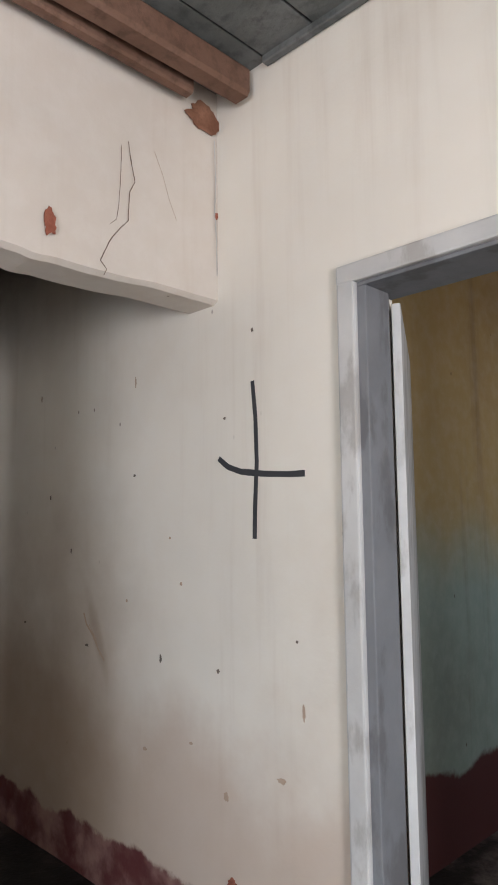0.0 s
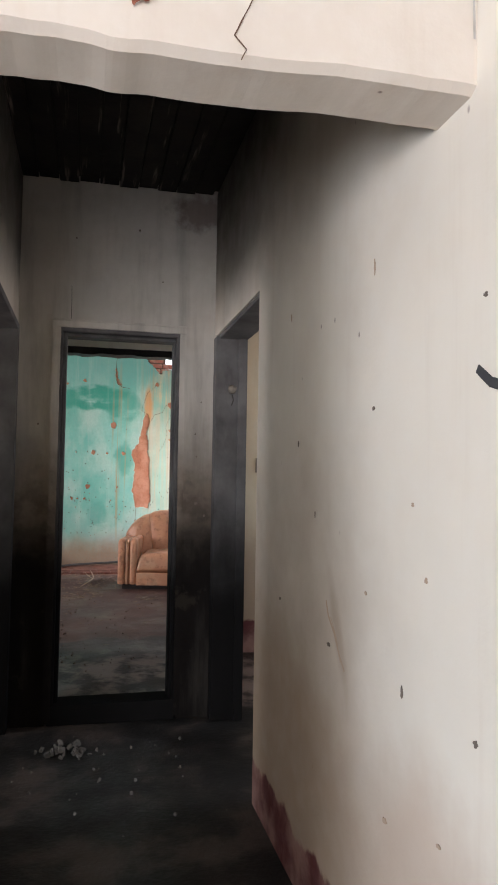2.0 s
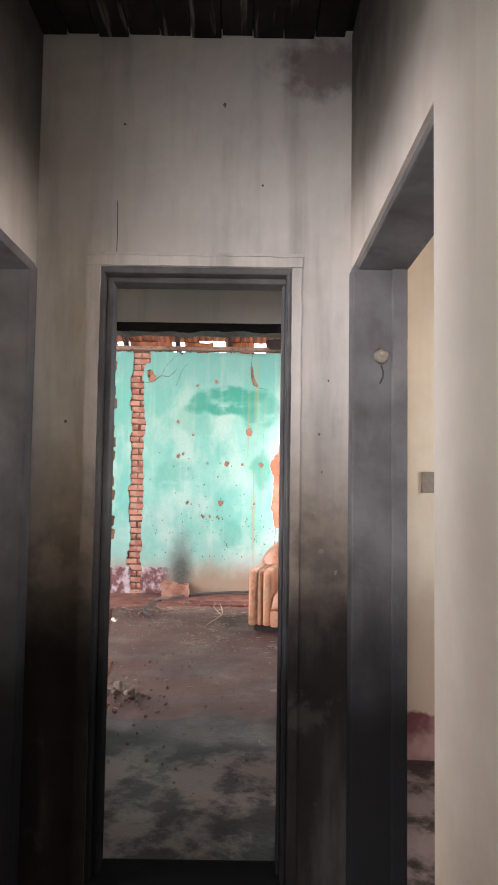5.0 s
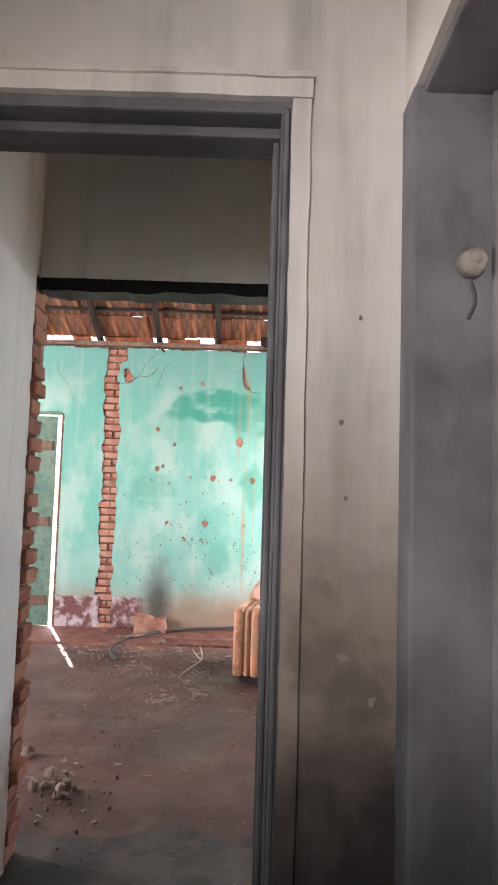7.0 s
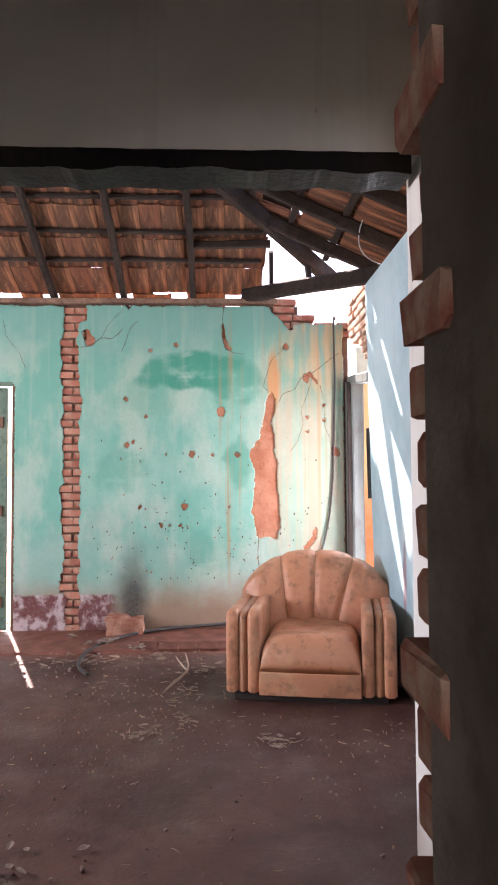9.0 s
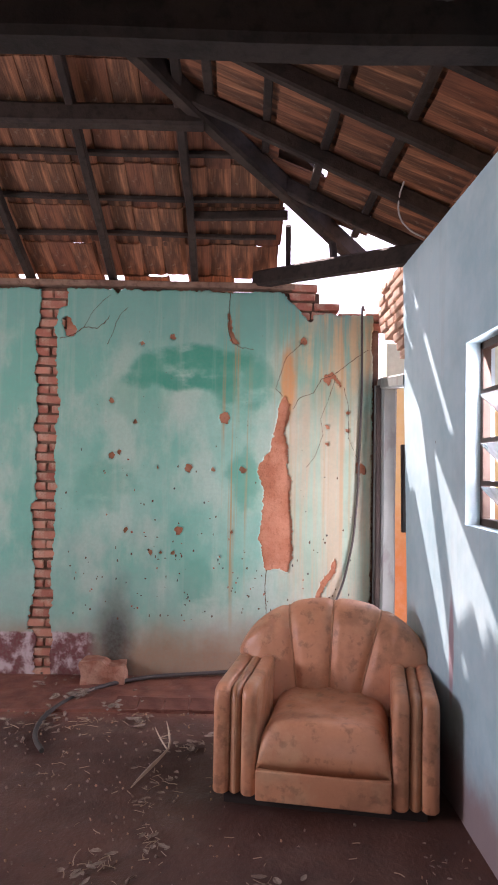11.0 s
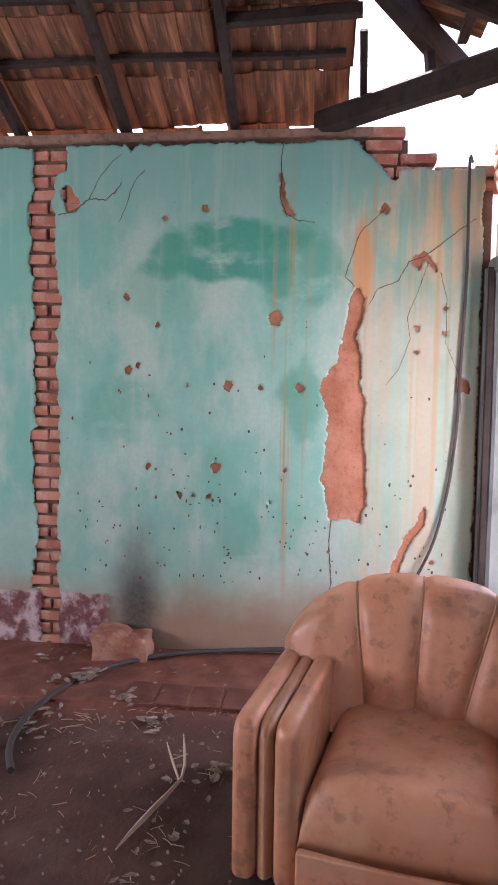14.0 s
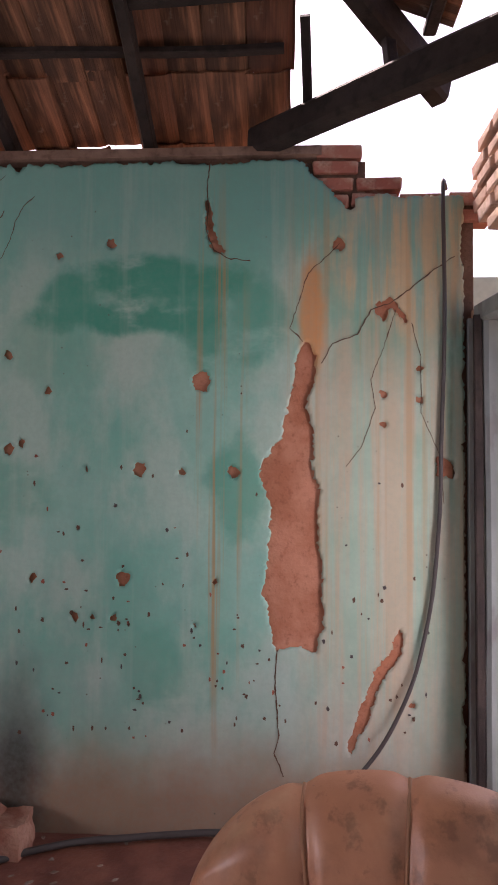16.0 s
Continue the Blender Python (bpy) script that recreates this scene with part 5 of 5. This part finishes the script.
        gap = min([abs(u - (b + (a - b) * min(1, k))) for a, b in seams])
        puff = 1 - 0.25 * math.exp(-(gap / 0.045) ** 1.3)
        roll = max(0.0, 1 - max(0.0, (v - 0.62) / 0.38) ** 2) ** 0.5
        ends = max(0.0, 1 - abs(u) ** 9) ** 0.5
        x = -0.715 - 0.11 * k
        bulge = 0.010 * noise.noise(Vector((u * 4, k * 3, 2))) + 0.004 * noise.noise(Vector((u * 14, k * 9, 5)))
        return (x + ((0.145 * puff + bulge) * roll * ends if front else -0.075 * roll * ends), u * 0.555, z)

    verts, faces = [], []
    for front in (1, 0):
        verts += [face(i / nu * 2 - 1, j / nv, front) for i in range(nu + 1) for j in range(nv + 1)]
    m = nv + 1
    lower = (nu + 1) * m
    for i in range(nu):
        for j in range(nv):
            a = i * m + j
            faces += [(a, a + m, a + m + 1, a + 1), (lower + a, lower + a + 1, lower + a + m + 1, lower + a + m)]
    rim = [i * m for i in range(nu + 1)] + [nu * m + j for j in range(1, m)] + [i * m + nv for i in range(nu - 1, -1, -1)] + [j for j in range(nv - 1, 0, -1)]
    faces += [(p, q, q + lower, p + lower) for p, q in zip(rim, rim[1:] + rim[:1])]
    add("backrest", verts, faces, TAN, root, True)
    for a, b in seams:
        pts = []
        for q in range(12):
            v = 0.14 + 0.86 * q / 11
            u = b + (a - b) * min(1, v)
            x, y, z = face(u, v, 1)
            pts.append((x + 0.003, y, z + 0.002))
        tube("piping", pts, 0.005, PIPING, root)
    boxes("back_frame", [((-0.90, -0.50, 0.06), (-0.80, 0.50, 0.56))], TAN_DARK, root, 0.02)
    boxes("plinth", [((-0.80, -0.49, 0.0), (-0.05, 0.49, 0.065))], FOOT_WOOD, root, 0.004)
    return root


armchair((-8.185, 2.225, 0.0), -11.2)


# ---- hose, cable, rubble, straw ----
hose = tube("hose", [(-10.36, 2.79, 2.935), (-10.30, 2.765, 2.95), (-10.262, 2.755, 2.90), (-10.262, 2.76, 2.3), (-10.262, 2.745, 1.8), (-10.262, 2.728, 1.35), (-10.26, 2.675, 0.95), (-10.25, 2.57, 0.62), (-10.22, 2.38, 0.34), (-10.20, 2.10, 0.12), (-10.24, 1.72, 0.07),
                     (-10.20, 1.42, 0.06), (-10.14, 1.12, 0.05), (-9.98, 0.84, 0.035), (-9.75, 0.67, 0.025), (-9.49, 0.585, 0.022), (-9.20, 0.58, 0.022), (-9.03, 0.62, 0.022), (-8.85, 0.71, 0.026)], 0.015, RUBBER)
for bp in hose.data.splines[0].bezier_points:
    bp.radius = 0.60 if bp.co.z > 0.3 else 1.0
tagged(hose, "black rubber hose hanging from the wall top", "hose")
cable = tube("cable", [(-8.79, 2.73, 3.33), (-8.83, 2.712, 3.25), (-8.85, 2.72, 3.15), (-8.84, 2.77, 3.07), (-8.82, 2.86, 3.01)], 0.005, CABLE)
tagged(cable, "pale loose cable hanging under the roof", "cable")


def lump(bm, place, size, seed):
    made = bmesh.ops.create_icosphere(bm, subdivisions=2, radius=1.0)["verts"]
    turn = Euler((seed * 1.3, seed * 0.7, seed * 2.1)).to_matrix()
    for v in made:
        p = v.co.copy()
        d = 1 + 0.45 * noise.noise(p * 1.3 + Vector((seed * 5, 0, 0))) + 0.2 * noise.noise(p * 3 + Vector((0, seed * 3, 0)))
        p = Vector([max(-0.72, min(0.72, c * d)) for c in p])
        p = turn @ Vector((p.x * size[0], p.y * size[1], p.z * size[2]))
        v.co = p + Vector(place)


block = tagged(group_empty("masonry_block", (-10.13, 0.81, 0.02)), "broken lump of old brick masonry on the floor", "rubble")
bm = bmesh.new()
bm_box(bm, (-0.10, -0.165, 0.0), (0.09, 0.165, 0.165))
bmesh.ops.subdivide_edges(bm, edges=list(bm.edges), cuts=7, use_grid_fill=True)
for v in bm.verts:
    q = noise.noise_vector(v.co * 7) * 0.022 + noise.noise_vector(v.co * 25) * 0.008
    v.co += Vector((q.x, q.y, q.z if v.co.z > 0.02 else 0))
for v in bm.verts:
    if v.co.z > 0.12 and v.co.y > 0.03:
        v.co.z -= 0.03
    v.co.z = max(v.co.z, 0.0)
from_bm("lump", bm, earthy("masonry_crust", (0.25, 0.10, 0.065), (0.37, 0.21, 0.15), 8), block)


def scatter(name, label, spots, mat, seed, category="rubble"):
    """Loose crumbs about some middles, as one heap of stuff. spots: x, y, spread, count, size."""
    rng = random.Random(seed)
    bm = bmesh.new()
    for x, y, spread, count, size in spots:
        for i in range(count):
            s = size * rng.uniform(0.3, 1.0)
            px, py = x + rng.gauss(0, spread), y + rng.gauss(0, spread)
            lump(bm, (px, py, s * 0.4 + 0.004), (s, s * rng.uniform(0.6, 1.0), s * rng.uniform(0.45, 0.7)), rng.uniform(0, 40))
    return tagged(from_bm(name, bm, mat), label, category, kind="stuff")


scatter("plaster_crumbs", "grey plaster crumbs on the blackish corridor floor", [(-3.62, 1.22, 0.05, 16, 0.028), (-3.55, 1.30, 0.04, 10, 0.022), (-3.5, 1.15, 0.3, 22, 0.010), (-3.3, 1.6, 0.25, 18, 0.012)], SOOTY, 3)
scatter("brick_crumbs", "brick and mortar crumbs on the red floor", [(-6.30, 0.87, 0.06, 12, 0.045), (-6.15, 0.95, 0.16, 30, 0.018), (-6.6, 1.3, 0.4, 60, 0.011), (-7.4, 1.0, 0.5, 80, 0.012), (-8.9, 0.9, 0.45, 90, 0.011), (-9.5, 1.2, 0.35, 80, 0.012), (-9.4, 0.55, 0.12, 24, 0.022),
                                                                       (-9.85, 1.0, 0.2, 40, 0.014), (-7.9, 1.3, 0.4, 60, 0.010), (-10.1, 0.1, 0.15, 20, 0.016), (-5.4, 1.3, 0.3, 50, 0.012), (-7.3, 2.3, 0.4, 50, 0.012), (-6.7, 0.62, 0.03, 3, 0.06), (-10.0, -0.5, 0.2, 24, 0.02)], RUBBLE, 4)
scatter("soil_crumbs", "red earth crumbs on the floor", [(-9.6, 0.9, 0.4, 90, 0.010), (-8.3, 1.0, 0.6, 90, 0.009), (-7.2, 1.6, 0.6, 90, 0.008), (-9.9, 1.7, 0.2, 40, 0.012)], MORTAR, 5)


def straws(name, label, spots, mat, seed):
    rng = random.Random(seed)
    verts, faces = [], []
    for x, y, spread, count, length in spots:
        for i in range(max(3, int(count * 0.42))):
            a, l = rng.uniform(0, math.tau), length * rng.uniform(0.4, 1.0)
            px, py, bend, w, up = x + rng.gauss(0, spread), y + rng.gauss(0, spread), rng.uniform(-0.35, 0.35), rng.uniform(0.0009, 0.0022), rng.uniform(0.0, 0.25)
            for k in range(5):
                s = k / 4
                aa = a + bend * s
                cx, cy, cz = px + math.cos(aa) * l * s, py + math.sin(aa) * l * s, 0.010 + l * up * s * (1 - s * 0.6)
                n = len(verts)
                verts += [(cx - math.sin(aa) * w, cy + math.cos(aa) * w, cz), (cx + math.sin(aa) * w, cy - math.cos(aa) * w, cz), (cx, cy, cz + w * 1.6)]
                if k:
                    faces += [(n - 3, n - 2, n + 1, n), (n - 2, n - 1, n + 2, n + 1), (n - 1, n - 3, n, n + 2)]
    return tagged(add(name, verts, faces, mat), label, "litter", kind="stuff")


straws("straw", "dry straw and leaf stalks strewn on the floor", [(-9.35, 0.85, 0.07, 34, 0.09), (-9.4, 1.2, 0.06, 34, 0.07), (-8.98, 1.58, 0.08, 26, 0.08), (-8.7, 0.85, 0.06, 26, 0.08), (-8.56, 1.45, 0.07, 30, 0.07), (-8.29, 1.39, 0.05, 26, 0.06), (-8.02, 1.42, 0.04, 26, 0.06), (-7.9, 1.47, 0.05, 26, 0.06), (-7.75, 1.22, 0.06, 44, 0.08), (-7.6, 1.97, 0.07, 50, 0.07),
                                                                  (-7.74, 2.62, 0.10, 26, 0.04), (-7.73, 2.29, 0.12, 14, 0.05), (-7.96, 2.06, 0.1, 8, 0.05), (-9.75, 0.75, 0.10, 30, 0.07), (-9.2, 0.5, 0.12, 26, 0.08), (-7.3, 0.75, 0.3, 20, 0.06), (-6.6, 1.4, 0.5, 40, 0.06), (-8.4, 1.1, 0.4, 60, 0.05), (-9.3, 1.1, 0.35, 60, 0.05), (-9.9, 1.3, 0.2, 30, 0.05)], STRAW, 6)


def leaf_litter(name, label, spots, mat, seed):
    """Curled dead leaves in loose drifts. spots: x, y, spread, count, size."""
    rng = random.Random(seed)
    verts, faces = [], []
    for x, y, spread, count, size in spots:
        for i in range(count):
            a, l, w = rng.uniform(0, math.tau), size * rng.uniform(0.5, 1.1), size * rng.uniform(0.14, 0.3)
            curl, tip = rng.uniform(0.1, 0.5), rng.uniform(0.0, 0.35)
            px, py, base = x + rng.gauss(0, spread), y + rng.gauss(0, spread), 0.012 + (0.022 if x < -9.5 else 0.0) + rng.uniform(0, 0.012)
            n = len(verts)
            for k in range(6):
                s = k / 5
                half = w * math.sin(math.pi * (0.08 + 0.86 * s)) * (1 + 0.25 * rng.uniform(-1, 1))
                for side in (-1, 0, 1):
                    u, v = l * s, half * side
                    h = base + abs(side) * half * curl + l * tip * (s - 0.5) ** 2
                    for o in (0.0, 0.0012):
                        verts.append((px + math.cos(a) * u - math.sin(a) * v, py + math.sin(a) * u + math.cos(a) * v, h + o))
            for k in range(5):
                for side in (0, 1):
                    p = n + k * 6 + side * 2
                    faces += [(p + 1, p + 3, p + 9, p + 7), (p, p + 6, p + 8, p + 2)]
                faces += [(n + k * 6, n + k * 6 + 1, n + k * 6 + 7, n + k * 6 + 6), (n + k * 6 + 4, n + k * 6 + 10, n + k * 6 + 11, n + k * 6 + 5)]
    return tagged(add(name, verts, faces, mat), label, "litter", kind="stuff")


leaf_litter("dead_leaves", "curled grey-brown dead leaves drifted on the floor", [(-9.79, 0.72, 0.05, 16, 0.09), (-9.74, 0.60, 0.03, 5, 0.08), (-9.55, 0.98, 0.05, 14, 0.06), (-9.38, 1.20, 0.05, 12, 0.07), (-9.3, 0.62, 0.10, 12, 0.06), (-8.98, 1.60, 0.05, 9, 0.07), (-8.9, 1.45, 0.12, 10, 0.05), (-8.55, 1.45, 0.06, 7, 0.05),
                                                                          (-8.30, 1.40, 0.04, 6, 0.04), (-7.92, 1.46, 0.04, 7, 0.05), (-7.75, 1.22, 0.05, 9, 0.06), (-7.58, 1.96, 0.06, 10, 0.06), (-9.9, 1.25, 0.15, 12, 0.04), (-10.05, 0.45, 0.10, 12, 0.06), (-9.3, 0.2, 0.2, 12, 0.07), (-7.75, 2.65, 0.08, 8, 0.025), (-6.45, 0.95, 0.12, 8, 0.06)],
            earthy("dead_leaf", (0.17, 0.125, 0.10), (0.30, 0.235, 0.195), 20), 31)
REED = plain("bleached_reed", (0.40, 0.31, 0.24), 0.75)
twig = tagged(group_empty("reed_stalk", (-8.44, 1.28, 0.0)), "pale split reed stalk lying on the floor", "twig")


def reed(name, pts, widths):
    """A flat dry blade along pts, folded a little along its middle."""
    verts, faces = [], []
    for i, p in enumerate(pts):
        p = Vector(p)
        d = (Vector(pts[min(i + 1, len(pts) - 1)]) - Vector(pts[max(i - 1, 0)])).normalized()
        side = Vector((-d.y, d.x, 0)).normalized() * widths[i]
        verts += [p - side, p + Vector((0, 0, 0.004 + widths[i] * 0.4)), p + side, p - Vector((0, 0, 0.002))]
    for i in range(len(pts) - 1):
        for j in range(4):
            faces.append((i * 4 + j, i * 4 + (j + 1) % 4, i * 4 + 4 + (j + 1) % 4, i * 4 + 4 + j))
    faces += [(3, 2, 1, 0), tuple(range(len(verts) - 4, len(verts)))]
    return add(name, verts, faces, REED, twig)


reed("blade", [(0.0, 0.0, 0.012), (-0.08, 0.025, 0.018), (-0.16, 0.055, 0.024), (-0.24, 0.085, 0.03), (-0.32, 0.12, 0.04), (-0.40, 0.15, 0.05)], [0.003, 0.009, 0.013, 0.014, 0.011, 0.007])
reed("tip", [(-0.40, 0.15, 0.05), (-0.46, 0.152, 0.07), (-0.54, 0.135, 0.10), (-0.62, 0.115, 0.12)], [0.006, 0.007, 0.006, 0.002])
reed("tip", [(-0.385, 0.145, 0.048), (-0.46, 0.11, 0.06), (-0.53, 0.075, 0.08), (-0.58, 0.05, 0.10)], [0.005, 0.006, 0.005, 0.002])
reed("tip", [(-0.50, 0.09, 0.07), (-0.52, 0.125, 0.075), (-0.53, 0.15, 0.08)], [0.002, 0.003, 0.001])


# ---- roof tiles ----
def tile_mesh(name, seed):
    """A clay pan tile: a shallow trough with a rib at one side and a nib below its head. Length along x, from 0 to 0.41."""
    rng = random.Random(seed)
    section = [(-0.098, 0.012), (-0.086, 0.001), (-0.045, -0.004), (0.0, -0.003), (0.045, -0.005), (0.080, 0.001), (0.092, 0.013), (0.104, 0.015)]
    verts, faces = [], []
    rows = 4
    for top in (0, 1):
        for i in range(rows):
            x = 0.41 * i / (rows - 1)
            for y, z in section:
                verts.append((x, y * (1 + rng.uniform(-0.02, 0.02)), z + 0.012 * top + rng.uniform(-0.002, 0.002)))
    n, low = len(section), rows * len(section)
    for i in range(rows - 1):
        for j in range(n - 1):
            a = i * n + j
            faces += [(a, a + 1, a + n + 1, a + n), (low + a, low + a + n, low + a + n + 1, low + a + 1)]
        a = i * n
        faces += [(a, a + n, low + a + n, low + a), (a + n - 1, low + a + n - 1, low + a + 2 * n - 1, a + 2 * n - 1)]
    for j in range(n - 1):
        a = (rows - 1) * n + j
        faces += [(j, low + j, low + j + 1, j + 1), (a, a + 1, low + a + 1, low + a)]
    data = bpy.data.meshes.new(name)
    data.from_pydata(verts, [], faces)
    data.materials.append(TILE)
    data.update()
    return data


TILES = [tile_mesh("tile", s) for s in range(4)]
roof = tagged(group_empty("roof_tiles"), "old terracotta tiles, sooty, with gaps and a hole at the corner", "roof", kind="structure")
rng = random.Random(21)
spill, spill_faces = [], []


def lay(m, as_part):
    data = rng.choice(TILES)
    if as_part:
        ob = new("tile", data)
        ob.parent = roof
        ob.matrix_local = m
    else:
        n = len(spill)
        spill.extend(m @ v.co for v in data.vertices)
        spill_faces.extend(tuple(n + k for k in p.vertices) for p in data.polygons)


PITCH_Y, PITCH_X = 0.178, 0.345
for row in range(-1, 8):
    x = -10.49 + row * PITCH_X
    for col in range(40):
        y = -3.0 + col * PITCH_Y + rng.uniform(-0.006, 0.006)
        k = x + 0.06 - X0R
        if y > HY - k - 0.02 or x > -7.95:
            continue
        if y > (2.10 if row < 1 else 2.0 + 0.04 * row) and row < 3:
            continue
        if row < 0 and rng.random() < 0.45:
            continue
        lift = 0.022 if row == 0 and 0.98 < y < 1.3 else 0.0
        m = Matrix.Translation((x + rng.uniform(-0.012, 0.012), y, zmain(x) + 0.036 + lift + rng.uniform(-0.005, 0.012))) @ Matrix.Rotation(-ANG + 0.045 + rng.uniform(-0.022, 0.022), 4, "Y") @ Matrix.Rotation(rng.uniform(-0.02, 0.02), 4, "Z")
        lay(m, y > -1.0 and row < 7)
for row in range(8):
    y = HY + 0.40 - row * PITCH_X
    for col in range(30):
        x = -10.5 + col * PITCH_Y + rng.uniform(-0.006, 0.006)
        k = HY - (y - 0.06)
        if x < X0R + k or x > -5.5 - k:
            continue
        if x < -9.42 and row == 0 or x < -9.60 and row == 1 or x < -9.9 and row == 2 or (row, col) in ((4, 8), (2, 5), (3, 7)):
            continue
        m = Matrix.Translation((x, y, zside(y) + 0.036 + rng.uniform(-0.004, 0.006))) @ Matrix.Rotation(radians(-90), 4, "Z") @ Matrix.Rotation(-ANG + 0.045 + rng.uniform(-0.012, 0.012), 4, "Y") @ Matrix.Rotation(rng.uniform(-0.02, 0.02), 4, "Z")
        lay(m, x < -7.0)
tagged(add("far_tiles", spill, spill_faces, TILE, roof), kind="stuff")
# the slope behind the ridge: an unseen plain slab that keeps stray sun out
deck = tagged(add("roof_back", [(-8.06, -3.4, 4.43), (-8.06, 0.55, 4.43), (-5.0, 3.62, 3.05), (-5.0, -3.4, 3.05), (-8.06, -3.4, 4.47), (-8.06, 0.55, 4.47), (-5.0, 3.62, 3.09), (-5.0, -3.4, 3.09)],
                  [(0, 1, 2, 3), (7, 6, 5, 4), (0, 4, 5, 1), (1, 5, 6, 2), (2, 6, 7, 3), (3, 7, 4, 0)], TILE), "plain unseen slab behind the ridge that closes the roof against sun", "roof", kind="structure")


# ---- bricks ----
def lay_brick(parent, data, place, turn=0.0):
    ob = new("brick", data)
    ob.parent = parent
    ob.matrix_local = Matrix.Translation(place) @ Euler((rng.uniform(-0.03, 0.03), rng.uniform(-0.02, 0.02), turn + rng.uniform(-0.03, 0.03))).to_matrix().to_4x4()


COURSE = 0.076
whole = [brick_mesh("brick", (0.10, 0.205, 0.058), BRICK, s) for s in range(3)]
half = [brick_mesh("brick", (0.10, 0.10, 0.058), BRICK, s + 5) for s in range(3)]
pale = [brick_mesh("brick", (0.205, 0.10, 0.056), SUN_BRICK, s + 9) for s in range(3)]
end_bricks = [brick_mesh("brick", (0.15, 0.10, 0.058), BRICK, s + 14) for s in range(3)]
for c in range(40):
    z = 0.035 + c * COURSE
    x = G - 0.064 + rng.uniform(-0.006, 0.006)
    if c % 2:
        lay_brick(green, rng.choice(whole), (x, 0.19 + rng.uniform(-0.01, 0.01), z))
        lay_brick(green, rng.choice(whole), (x, 0.41 + rng.uniform(-0.01, 0.01), z))
    else:
        lay_brick(green, rng.choice(half), (x, 0.14, z))
        lay_brick(green, rng.choice(whole), (x, 0.305 + rng.uniform(-0.01, 0.01), z))
for c, (y0, y1) in enumerate(((2.12, 2.86), (2.14, 2.88), (2.16, 2.56), (2.18, 2.44), (2.20, 2.44))):
    y = y0
    while y < y1 - 0.05:
        lay_brick(green, rng.choice(whole), (G - 0.067 + rng.uniform(-0.005, 0.005), y + 0.1, 2.79 + c * COURSE))
        y += 0.218
# broken corner over the doorway
for c in range(9):
    z = 2.44 + c * COURSE
    x = -9.44 - (0.1 if c % 2 else 0.0)
    while x > -10.36:
        floor_z = 2.40 + (-9.38 - x) * 0.40 + 0.05 * math.sin(x * 17)
        limit = -10.36 + max(0.0, (z - 2.90)) * 0.5
        if z > floor_z and x > limit:
            lay_brick(blue, rng.choice(pale), (x, B + 0.062 + rng.uniform(-0.008, 0.008), z))
        x -= 0.218
# broken brick ends of the passage opening
passage_head = bpy.data.objects["wall_passage_left"]
right_wall = bpy.data.objects["wall_passage_right"]
for c in range(30):
    z = 0.035 + c * COURSE
    lay_brick(passage_head, rng.choice(end_bricks), (OPEN - 0.03 + rng.uniform(-0.015, 0.015), 0.842 + 0.014 * math.sin(c * 1.9) + rng.uniform(-0.012, 0.010), z))
    lay_brick(right_wall, rng.choice(end_bricks), (-4.505 + rng.uniform(-0.02, 0.02), 1.916 + 0.010 * math.sin(c * 2.3) + rng.uniform(-0.006, 0.012), z))
# a row of bricks let into the floor
DUSTY_BRICK = earthy("dusty_floor_brick", (0.105, 0.040, 0.029), (0.16, 0.066, 0.048), 8)
flat = [brick_mesh("brick", (0.235, 0.163, 0.05), DUSTY_BRICK, s + 20) for s in range(3)]
for i in range(5, 10):
    lay_brick(floor, rng.choice(flat), (-9.645 + rng.uniform(-0.006, 0.006), 0.20 + i * 0.172, 0.004 + rng.uniform(-0.0015, 0.0015)))
